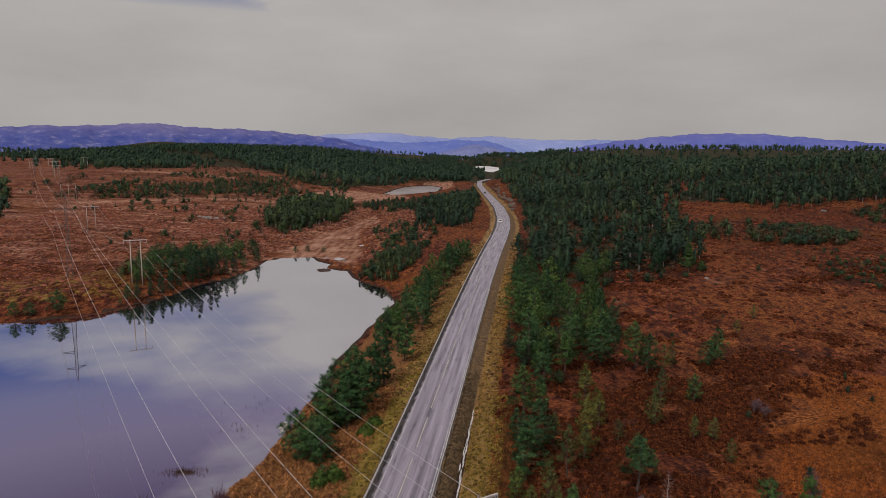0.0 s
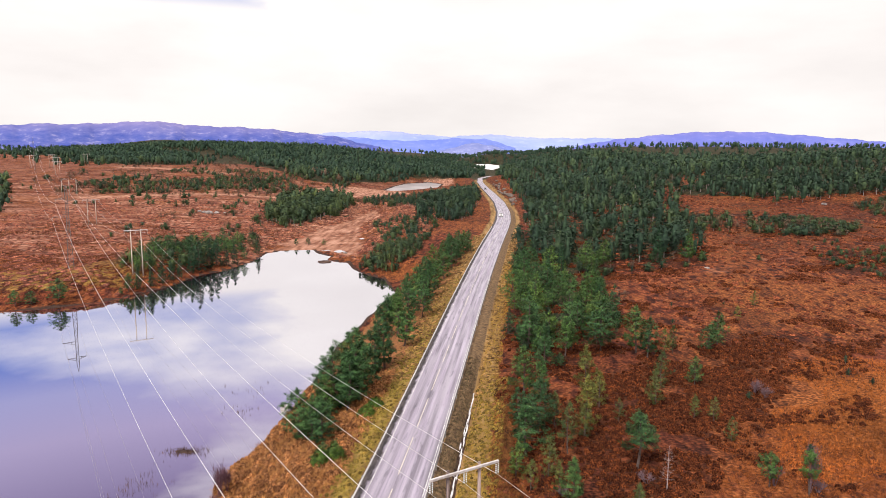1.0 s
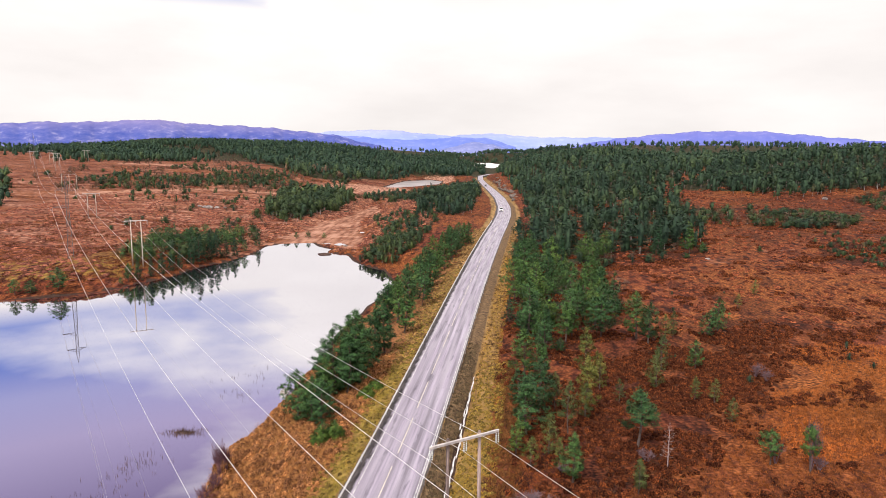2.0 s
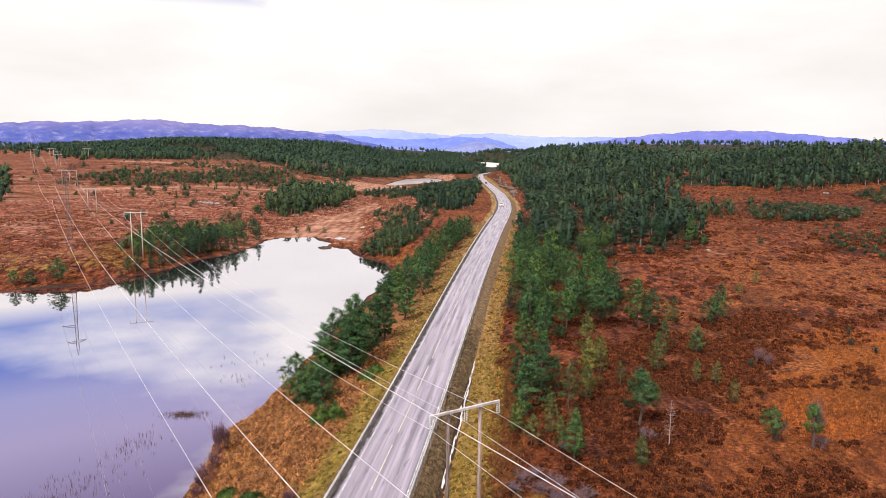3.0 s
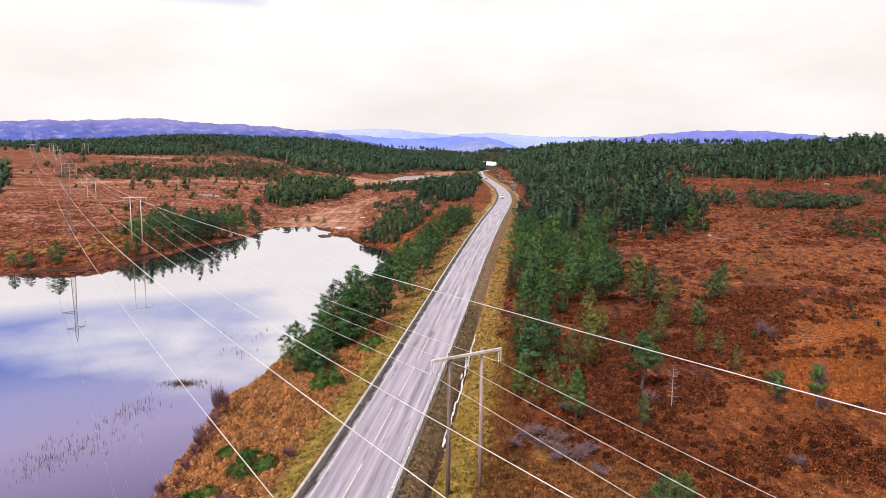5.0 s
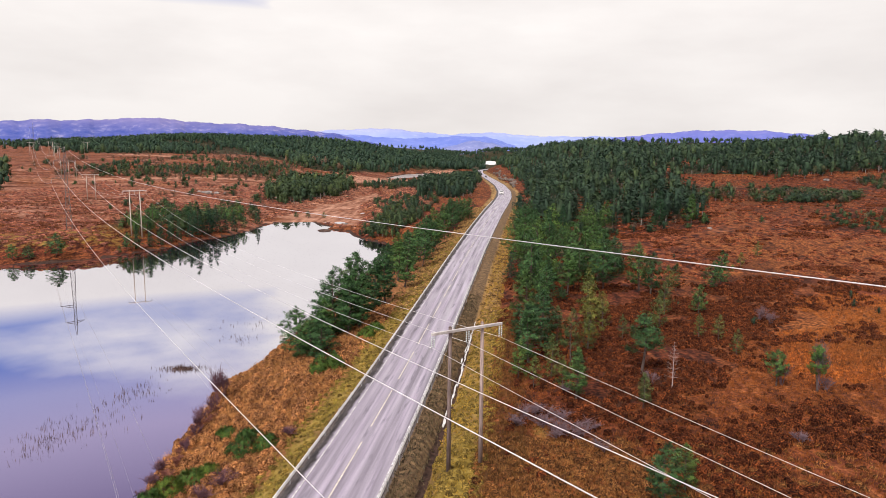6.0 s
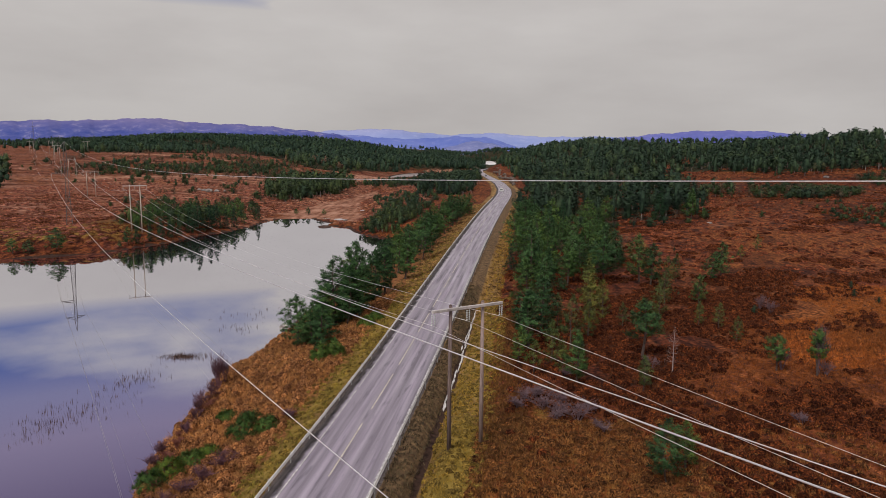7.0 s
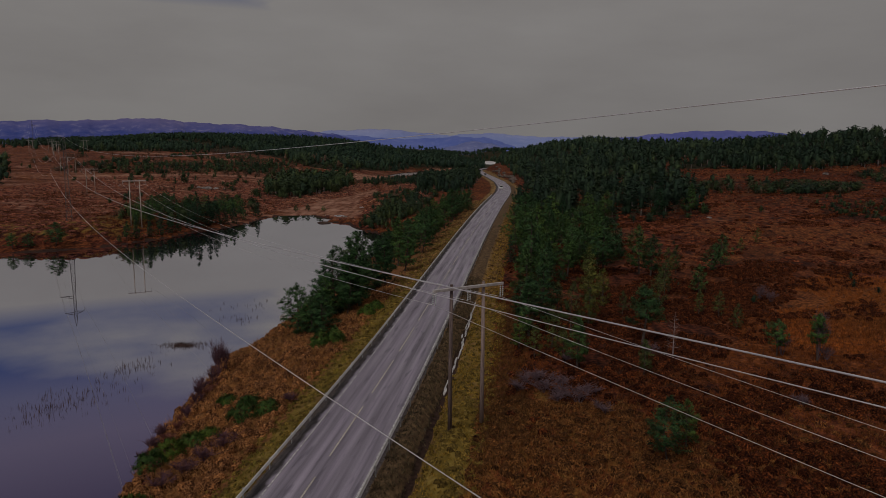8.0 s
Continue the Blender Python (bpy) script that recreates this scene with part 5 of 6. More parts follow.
def h_frame(s, ground_z, height, spacing, arm, three=False, detail=True, aside=0.0):
    """Wooden portal mast: poles, steel crossarm, hanging insulators. Returns the wires' points."""
    base = on_line_a(s) + ACROSS * aside
    base.z = ground_z
    root = tagged(new("power_pole"), "wooden H-frame power pole with a pale crossarm" if not three else "wooden three-pole power mast with a crossarm", "power pole", "wooden power poles")
    root.matrix_basis = Matrix.Translation(base) @ pose(0, 0, 0, 0, 0, ARM_TURN)
    xs = (-spacing / 2, spacing / 2) if not three else (-spacing, 0, spacing)
    for i, x in enumerate(xs):
        z0 = float(land(*(base + ACROSS * x).xy)) - ground_z - 0.6
        p = Soup()
        p.tube([(x, 0, z0), (x, 0, height * 0.5), (x * 0.98, 0, height + 0.25)], [0.16, 0.14, 0.115], 10)
        p.tube([(x * 0.98, 0, height + 0.25), (x * 0.98, 0, height + 0.33)], [0.13, 0.02], 8)
        p.make("pole", M_DARKPOLE if detail and i == 0 else M_POLE if detail else M_PALEPOLE, root, True, "dark creosoted pole" if detail and i == 0 else "")
    bm = bmesh.new()
    bmesh.ops.create_cube(bm, size=1, matrix=Matrix.Translation((0, -0.17, height)) @ Matrix.Diagonal((arm, 0.16, 0.2, 1)))
    bmesh.ops.bevel(bm, geom=bm.edges[:], offset=0.02, segments=1, affect="EDGES")
    part("crossarm", bm, M_BEAM, root, "pale steel crossarm")
    ins = insulator_string()
    first, ends = None, []
    for x in (-arm / 2 + 0.12, 0, arm / 2 - 0.12):
        for dx in ((-0.1, 0.1) if detail else (0,)):
            if first is None:
                ob = first = ins.make("insulator", M_GLASS, root, True, "string of pale glass insulator discs")
            else:
                ob = new("insulator", first.data)
                ob.parent = root
            ob.location = (x + dx, -0.17, height - 0.1)
        ends.append(root.matrix_basis @ Vector((x, -0.17, height - 0.98)))
    return ends


def wire(points_or_fn, name, label, r=0.02, n=40):
    s = Soup()
    s.tube([points_or_fn(i / n) for i in range(n + 1)], [r] * (n + 1), 5)
    return tagged(s.make(name, M_WIRE, None, True), label, "power line", "overhead wires")


def hanging(a, b, sag):
    return lambda t: a.lerp(b, t) - Vector((0, 0, 4 * sag * t * (1 - t)))


MASTS = [(-140, None, 11, 3.0, 6.2, False), (0, 3.45, 10.6, 2.75, 5.9, False), (161, 3.8, 11.6, 2.6, 6.0, False), (297, None, 11, 3.3, 6.8, False), (455, None, 11, 4.2, 8.6, True),
         (600, None, 11, 3.3, 6.8, False), (720, None, 12, 3.3, 6.8, False)]
ends = []
for s, gz, hh, sp, arm, three in MASTS:
    p = on_line_a(s)
    ends.append(h_frame(s, float(land(p.x, p.y)) if gz is None else gz, hh, sp, arm, three, s == 0))
for (a, b, sag) in zip(ends, ends[1:], (1.5, 2.9, 2.6, 3, 3, 2.5)):
    for p, q in zip(a, b):
        wire(hanging(p, q, sag), "power_line", "thin pale overhead wire between wooden power poles", 0.012)


def lattice_tower(s, ground_z, arms, peak):
    """Slim square steel lattice mast; arms: height, reach across the line."""
    base = Vector((-102, 170, 0)) + LINE * s
    base.z = ground_z
    root = tagged(new("lattice_tower"), "slim grey steel lattice tower with three short arms", "pylon", "steel lattice towers")
    root.matrix_basis = Matrix.Translation(base) @ pose(0, 0, 0, 0, 0, ARM_TURN)
    h = peak - ground_z
    half = lambda z: 0.75 - 0.42 * min(1, z / (h * 0.6)) if z < h * 0.9 else 0.33 * max(0.08, (h - z) / (h * 0.1))
    corner = ((-1, -1), (1, -1), (1, 1), (-1, 1))
    levels = list(np.linspace(0, h * 0.9, 17)) + [h]
    for cx, cy in corner:
        leg = Soup()
        leg.tube([(cx * half(z), cy * half(z), z - (0.5 if z == 0 else 0)) for z in levels], [0.075] * len(levels), 4)
        leg.make("leg", M_TOWER, root)
    lace = Soup()
    for i in range(len(levels) - 2):
        z0, z1 = levels[i], levels[i + 1]
        for k in range(4):
            a, b = corner[k], corner[(k + 1) % 4]
            if i % 2:
                a, b = b, a
            lace.bar((a[0] * half(z0), a[1] * half(z0), z0), (b[0] * half(z1), b[1] * half(z1), z1), 0.03)
            lace.bar((a[0] * half(z0), a[1] * half(z0), z0), (b[0] * half(z0), b[1] * half(z0), z0), 0.022)
    lace.make("lacing", M_TOWER, root)
    ins = insulator_string(1.1)
    first = None
    for z, reach in arms:
        arm = Soup()
        zz = z - ground_z
        sx = 1 if reach > 0 else -1
        w = half(zz)
        for dy in (-w, w):
            arm.bar((sx * w, dy, zz), (reach, 0, zz + 0.05), 0.04)
            arm.bar((sx * w, dy, zz + 0.75), (reach, 0, zz + 0.05), 0.035)
            for f in (0.3, 0.6):
                arm.bar((sx * w + (reach - sx * w) * f, dy * (1 - f), zz), (sx * w + (reach - sx * w) * f, dy * (1 - f), zz + 0.75 * (1 - f)), 0.025)
        arm.make("arm", M_TOWER, root)
        if first is None:
            ob = first = ins.make("insulator", M_GLASS, root, True, "string of pale glass insulator discs")
        else:
            ob = new("insulator", first.data)
            ob.parent = root
        ob.location = (reach, 0, zz)
    return root


# wires of the steel line: x beside the lake tower, then height along the span from the near lake tower
STEEL_WIRES = [(-106.4, 15.97, -0.05144, 0.00028475), (-105.3, 20.73, -0.05742, 0.0002901), (-99.2, 20.16, -0.07153, 0.0003323), (-102.0, 26.04, -0.05711, 0.0002469)]
SPAN_A, SPAN_B, SPAN_FAR = -19.0, 250.0, -480.0


def steel_point(s, x0, z):
    return Vector((x0, 170, z)) - LINE * s


def wire_height(w, s):
    return w[1] + w[2] * s + w[3] * s * s


arms_at = lambda s, lift=0.0: [(wire_height(w, s) + 1.2 + lift, (w[0] + 102) * 0.83) for w in STEEL_WIRES[:3]]
near_ground = float(land(*(Vector((-102, 170, 0)) - LINE * SPAN_A).xy))
lattice_tower(-SPAN_A, near_ground, arms_at(SPAN_A), wire_height(STEEL_WIRES[3], SPAN_A))
back = Vector((-102, 170, 0)) - LINE * SPAN_B
lattice_tower(-SPAN_B, float(land(back.x, back.y)), arms_at(SPAN_B), wire_height(STEEL_WIRES[3], SPAN_B))
far_at = Vector((-102, 170, 0)) - LINE * SPAN_FAR
FAR_LIFT = 22.0
lattice_tower(-SPAN_FAR, float(land(far_at.x, far_at.y)), arms_at(SPAN_A, FAR_LIFT), wire_height(STEEL_WIRES[3], SPAN_A) + FAR_LIFT)
for w in STEEL_WIRES:
    wire(lambda t, w=w: steel_point(SPAN_A + (SPAN_B - SPAN_A) * t, w[0], wire_height(w, SPAN_A + (SPAN_B - SPAN_A) * t)),
         "power_line", "bright aluminium overhead wire sagging over the lake and road", 0.011 if w is STEEL_WIRES[3] else 0.0155, 60)
    a, b = steel_point(SPAN_A, w[0], wire_height(w, SPAN_A)), steel_point(SPAN_FAR, w[0], wire_height(w, SPAN_A) + FAR_LIFT)
    wire(hanging(a, b, 12), "power_line", "bright aluminium overhead wire between steel towers", 0.018)

# two more wooden masts of another line, far off
for x, y, hh in ((-430.0, 655.0, 12.0), (-395.0, 690.0, 12.0), (-372.0, 600.0, 11.0)):
    along = (Vector((x, y, 0)) - Vector((0.3, 45.3, 0)))
    s_at, o_at = along.dot(LINE), along.dot(ACROSS)
    h_frame(s_at, float(land(x, y)), hh, 3.3, 7.5, False, False, o_at)


# ---- low growth ----
def tufts(name, spots, size, blades, width, mat, label, category, seed, spread=0.12, up=0.9):
    """Grass or heather: bundles of thin triangles standing on the ground, joined into one mesh."""
    rng = np.random.default_rng(seed)
    spots = np.asarray(spots)
    z = land(spots[:, 0], spots[:, 1])
    n = len(spots)
    k = size * rng.uniform(0.55, 1.35, (n, 1, 1))
    d = rng.normal(0, 0.55, (n, blades, 3))
    d[..., 2] = np.abs(d[..., 2]) * 0.4 + up
    d /= np.linalg.norm(d, axis=2, keepdims=True)
    side = np.cross(d, rng.normal(size=(n, blades, 3)))
    side /= np.linalg.norm(side, axis=2, keepdims=True)
    root = np.concatenate([spots, z[:, None] - 0.03], 1)[:, None, :] + rng.normal(0, spread, (n, blades, 3)) * (1, 1, 0) * k / size
    ln = k * rng.uniform(0.6, 1.2, (n, blades, 1))
    w = width * rng.uniform(0.6, 1.3, (n, blades, 1)) * k / size
    v = np.stack([root - side * w, root + side * w, root + d * ln], 2).reshape(-1, 3)
    return tagged(mesh_object(name, v, np.arange(len(v)).reshape(-1, 3), mat), label, category, kind="stuff")


def mounds(name, spots, radius, height, mat, label, seed):
    """Low rounded cushions of heather with ragged outlines, joined into one mesh."""
    rng = np.random.default_rng(seed)
    spots = np.asarray(spots)
    n, k = len(spots), 5
    z = land(spots[:, 0], spots[:, 1])
    size = rng.uniform(0.55, 1.35, (n, 1))
    ang = np.linspace(0, 6.283, k, endpoint=False)[None] + rng.uniform(0, 6.28, (n, 1))
    low_r, mid_r = radius * size * rng.uniform(0.8, 1.25, (n, k)), radius * size * rng.uniform(0.5, 0.85, (n, k))
    low = np.stack([spots[:, :1] + low_r * np.cos(ang), spots[:, 1:] + low_r * np.sin(ang), np.repeat(z[:, None] - 0.05, k, 1)], 2)
    mid = np.stack([spots[:, :1] + mid_r * np.cos(ang + 0.5), spots[:, 1:] + mid_r * np.sin(ang + 0.5), z[:, None] + height * size * rng.uniform(0.55, 0.95, (n, k))], 2)
    top = np.stack([spots[:, :1], spots[:, 1:], (z[:, None] + height * size * rng.uniform(0.8, 1.25, (n, 1)))], 2)
    v = np.concatenate([low, mid, top], 1)
    one = [q for j in range(k) for q in ((j, (j + 1) % k, k + j), ((j + 1) % k, k + (j + 1) % k, k + j), (k + j, k + (j + 1) % k, 2 * k))]
    f = (np.array(one)[None] + np.arange(n)[:, None, None] * (2 * k + 1)).reshape(-1, 3)
    return tagged(mesh_object(name, v.reshape(-1, 3), f, mat, shade=True), label, "heather", kind="stuff")


def spots_in(x0, x1, y0, y1, count, rng, test):
    p = np.stack([rng.uniform(x0, x1, count), rng.uniform(y0, y1, count)], 1)
    return p[test(p[:, 0], p[:, 1])]


low_rng = np.random.default_rng(9)
patchy = lambda x, y: waves(x, y, 2.6, 1.3) + 0.8 * waves(x, y, 7.5, 0.6) + 0.4 * waves(x, y, 1.1, 4.0)
in_view = lambda x, y: np.abs(x + 0.03 * y) < 0.72 * y + 6
right_heath = lambda x, y: (road_side(x, y)[0] > np.where(y < 85, 11.4, 9)) & in_view(x, y)
left_bank = lambda x, y: (road_side(x, y)[0] < -7.0) & (polygon_distance(x, y, LAKE) < 0.7)
near = spots_in(2, 62, 30, 118, 36000, low_rng, lambda x, y: right_heath(x, y) & (polygon_distance(x, y, GOLD) + 3 * waves(x, y, 3.7, 2.2) < 0) & (((patchy(x, y) > np.where((x > 13) & (y < 64), 0.25, 1.15)) & ((polygon_distance(x, y, NEAR_TAN) < 0) | (x > 16))) | ((polygon_distance(x, y, HEATHERY) + 5 * waves(x, y, 3.3, 0.7) + low_rng.normal(0, 4.5, x.shape) > 0) & (patchy(x, y) > -0.7))))
tufts("heather", near, 0.36, 6, 0.035, M_HEATHER, "dark brown heather sprigs on the moor", "heather", 1, 0.2, 0.55)
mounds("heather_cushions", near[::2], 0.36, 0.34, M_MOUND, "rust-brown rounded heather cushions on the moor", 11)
mid = spots_in(5, 150, 80, 230, 70000, low_rng, lambda x, y: right_heath(x, y) & (patchy(x, y) > np.where(x > 45, 0.85, 0.25)))
tufts("heather_far", mid, 0.45, 4, 0.09, M_HEATHER, "dark brown heather sprigs further over the moor", "heather", 2, 0.3, 0.5)
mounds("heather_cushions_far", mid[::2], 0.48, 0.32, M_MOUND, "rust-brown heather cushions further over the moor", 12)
gold = spots_in(2, 62, 30, 82, 40000, low_rng, lambda x, y: right_heath(x, y) & (polygon_distance(x, y, HEATHERY) < 2))
tufts("moor_grass", gold, 0.26, 5, 0.035, M_MOORGRASS, "rust-orange withered moor grass", "grass", 3, 0.14, 0.8)
golden = lambda x, y: polygon_distance(x, y, GOLD) + 5 * waves(x, y, 5.1, 1.6) > 0
rust = spots_in(-2, 16, 38, 92, 24000, low_rng, lambda x, y: np.abs(road_side(x, y)[0] - 11.0 - 0.6 * waves(x, y, 3, 0.8)) < 1.6)
tufts("rust_grass", rust, 0.34, 6, 0.035, M_GOLDGRASS, "rust-orange withered grass beside the verge", "grass", 22, 0.16, 0.6)
tufts("golden_grass", spots_in(34, 95, 58, 112, 30000, low_rng, lambda x, y: golden(x, y) & in_view(x, y)), 0.30, 5, 0.04, M_GOLDGRASS, "golden-orange withered grass on the open heath", "grass", 21, 0.16, 0.7)
front = spots_in(-5, 30, 26, 50, 15000, low_rng, lambda x, y: (road_side(x, y)[0] > 9.2) & in_view(x, y) & (low_rng.random(x.shape) > smooth((x - 10) / 10) * 0.8))
tufts("front_grass", front, 0.30, 6, 0.030, M_FRONTGRASS, "brown and rust tussocks of withered grass near the pole", "grass", 13, 0.16, 0.6)
mounds("front_cushions", front[::4], 0.26, 0.20, M_FRONTMOUND, "small brown heather cushions among the grass", 14)
leftmoor = spots_in(-190, -60, 150, 300, 24000, low_rng, lambda x, y: (polygon_distance(x, y, LAKE) < -1) & in_view(x, y) & (patchy(x, y) > 0.2) & (polygon_distance(x, y, MARSH) < 0))
tufts("heather_left", leftmoor, 0.5, 4, 0.13, M_HEATHER, "dark heather clumps on the moor beyond the lake", "heather", 4, 0.35, 0.5)
open_moor = lambda x, y: (polygon_distance(x, y, LAKE) < -2) & (np.abs(road_side(x, y)[0]) > 11) & in_view(x, y) & (polygon_distance(x, y, MARSH) < 2) & (np.abs(waves(x, y, 5, 0.3) + waves(x, y, 19, 1.9)) < 0.9)
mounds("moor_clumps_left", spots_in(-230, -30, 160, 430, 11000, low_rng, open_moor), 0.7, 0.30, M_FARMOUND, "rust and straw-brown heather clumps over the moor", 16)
mounds("moor_clumps_right", spots_in(40, 200, 110, 330, 9000, low_rng, open_moor), 0.6, 0.30, M_RIDGEMOUND, "rust-brown heather clumps towards the ridge", 17)
mounds("marsh_clumps", spots_in(-80, -15, 225, 460, 3600, low_rng, lambda x, y: (polygon_distance(x, y, LAKE) < -1.5) & (polygon_distance(x, y, MARSH) < -1) & (road_side(x, y)[0] < -12)), 0.8, 0.32, M_MARSHMOUND, "pale straw sedge clumps of the marsh", 18)
bank = spots_in(-27, -8, 28, 100, 5600, low_rng, left_bank)
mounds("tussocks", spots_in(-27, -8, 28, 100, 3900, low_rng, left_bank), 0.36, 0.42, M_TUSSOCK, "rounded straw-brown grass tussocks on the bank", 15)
tufts("tussock_grass", bank, 0.70, 28, 0.018, M_GRASS, "withered orange-brown grass drooping over the bank", "grass", 5, 0.07, 0.36)
left_verge = spots_in(-18, 12, 28, 170, 40000, low_rng, lambda x, y: (np.abs(road_side(x, y)[0] + 5.7) < 1.7))
tufts("roadside_grass", left_verge, 0.26, 5, 0.03, M_OLIVE, "olive-green grass along the guardrail", "grass", 8, 0.12, 0.7)
verge = np.vstack([spots_in(-10, 24, 28, 190, 80000, low_rng, lambda x, y: (np.abs(road_side(x, y)[0] - np.where(y > 95, 7.3, 8.1)) < np.where(y > 95, 1.5, 2.2)))])
tufts("verge_grass", verge, 0.22, 5, 0.03, M_VERGE, "yellow-green roadside grass", "grass", 6, 0.12, 0.8)
brown = spots_in(-10, 24, 28, 105, 48000, low_rng, lambda x, y: (np.abs(road_side(x, y)[0] - 4.3) < 0.9))
tufts("verge_weeds", brown, 0.25, 5, 0.035, M_WEED, "dark brown withered weeds beside the guardrail", "weeds", 7, 0.12, 0.6)

mounds("verge_tussocks", spots_in(-12, 14, 28, 95, 6500, low_rng, lambda x, y: np.abs(road_side(x, y)[0] - 8.0) < 2.2), 0.24, 0.15, M_OLIVEMOUND, "small olive-yellow grass tussocks on the verge", 19)
mounds("verge_clumps", spots_in(-4, 24, 90, 260, 9000, low_rng, lambda x, y: np.abs(road_side(x, y)[0] - 7.0) < 1.5), 0.34, 0.16, M_DRYVERGE, "dry straw-coloured grass clumps on the far verge", 23)
mounds("bank_clumps", spots_in(-14, 16, 95, 250, 9000, low_rng, lambda x, y: np.abs(road_side(x, y)[0] + 6.4) < 2.2), 0.36, 0.20, M_DRYVERGE, "dry straw-coloured grass clumps behind the guardrail", 24)
mounds("roadside_tussocks", spots_in(-22, 4, 28, 110, 6500, low_rng, lambda x, y: np.abs(road_side(x, y)[0] + 6.0) < 1.8), 0.24, 0.15, M_OLIVEMOUND, "small olive-green tussocks along the guardrail", 20)

# reeds standing in the lake
reed = []
for cx, cy, sx, sy, count in ((-33.9, 77, 1.1, 0.5, 230), (-36.0, 69, 1.0, 2.6, 70), (-37.4, 59, 1.8, 2.6, 95), (-37.6, 54.5, 1.2, 1.8, 40), (-31.5, 90, 1.6, 1.2, 26), (-33, 99, 3.5, 2.5, 20), (-33, 63, 1.2, 5, 14)):
    reed += [(low_rng.normal(cx, sx), low_rng.normal(cy, sy)) for i in range(count)]
rs = Soup()
for x, y in reed:
    if polygon_distance(np.array(x), np.array(y), LAKE) > 0.5:
        for q in range(3):
            a, h = low_rng.uniform(0, 6.28), low_rng.uniform(0.15, 0.5)
            dx, dy = low_rng.normal(0, 0.12, 2)
            b = Vector((x + dx, y + dy, -0.3))
            rs.add([b + Vector((0.034 * math.cos(a), 0.034 * math.sin(a), 0)), b - Vector((0.034 * math.cos(a), 0.034 * math.sin(a), 0)), b + Vector((low_rng.normal(0, 0.12), low_rng.normal(0, 0.12), 0.3 + h))], [(0, 1, 2)])
tagged(rs.make("reeds", M_REED), "thin dark reeds standing in shallow water", "reeds", kind="stuff")


def rock(name, x, y, z, sx, sy, sz, seed, label, mat=M_ROCK):
    rng = np.random.default_rng(seed)
    bm = bmesh.new()
    bmesh.ops.create_icosphere(bm, subdivisions=3, radius=1)
    o = rng.uniform(0, 50, 3)
    for v in bm.verts:
        k = 1 + 0.28 * noise.noise(v.co * 1.3 + Vector(o)) + 0.1 * noise.noise(v.co * 4 + Vector(o))
        v.co = Vector((v.co.x * sx * k, v.co.y * sy * k, v.co.z * sz * k))
    me = bpy.data.meshes.new(name)
    bm.to_mesh(me)
    bm.free()
    me.materials.append(mat)
    me.polygons.foreach_set("use_smooth", np.ones(len(me.polygons), bool))
    ob = new(name, me)
    ob.location = (x, y, z)
    return tagged(ob, label, "islet" if mat is M_PEAT else "rock")


rock("peat_islet", -47.2, 223.0, 0.0, 2.4, 1.8, 0.5, 3, "low dark peat islet in the lake", M_PEAT)
rock("peat_islet", -33.9, 77.0, -0.05, 1.3, 0.35, 0.16, 4, "tiny muddy islet with reeds", M_PEAT)
for i, (x, y, k) in enumerate(((-143.5, 369.5, 2.2), (-147, 372, 1.5), (-139.5, 371, 1.6), (-151, 375, 1.2), (-136, 374, 1.0), (-43.6, 241.0, 0.8), (62.5, 172, 0.7), (150, 285, 1.2))):
    rock("boulder", x, y, float(land(x, y)) + 0.2 * k, k, k * 0.8, k * 0.55, 20 + i, "pale grey boulder on the moor" if x < 0 or x > 40 else "grey boulder in the road cutting")

cut_rng = np.random.default_rng(31)
for i in range(26):
    y = 395 + 9.5 * i + cut_rng.normal(0, 2)
    p, d, side = road_frame(y)
    q = p + side * cut_rng.uniform(7.0, 10.5)
    k = cut_rng.uniform(0.7, 1.7)
    rock("boulder", q.x, q.y, float(land(q.x, q.y)) + 0.25 * k, k, k * 1.5, k * 0.75, 60 + i, "grey-brown broken rock in the road cutting", M_CUTROCK)

# water and thin ice in the roadside ditch
ice_rng = np.random.default_rng(4)
for i in range(26):
    y = 58.5 + i * 1.32 + ice_rng.normal(0, 0.2)
    p, d, s = road_frame(y)
    q = p + s * (5.45 + ice_rng.normal(0, 0.08))
    w, ln = ice_rng.uniform(0.05, 0.12), ice_rng.uniform(1.5, 2.5)
    bm = bmesh.new()
    ring = []
    for j in range(9):
        a = 6.283 * j / 9
        k = ice_rng.uniform(0.75, 1.2)
        c = q + d * (math.cos(a) * ln * k * 0.6) + s * (math.sin(a) * w * k)
        ring.append(c)
    top = max(float(land(c.x, c.y)) for c in ring) + 0.012
    lo = [bm.verts.new((c.x, c.y, top - 0.14)) for c in ring]
    hi = [bm.verts.new((c.x, c.y, top)) for c in ring]
    bm.faces.new(hi)
    for j in range(9):
        bm.faces.new((lo[j], lo[(j + 1) % 9], hi[(j + 1) % 9], hi[j]))
    me = bpy.data.meshes.new("ditch_ice")
    bm.to_mesh(me)
    bm.free()
    me.materials.append(M_ICE)
    tagged(new("ditch_ice", me), "pale sheet of thin ice in the ditch", "ice", "ice patches in the ditch")


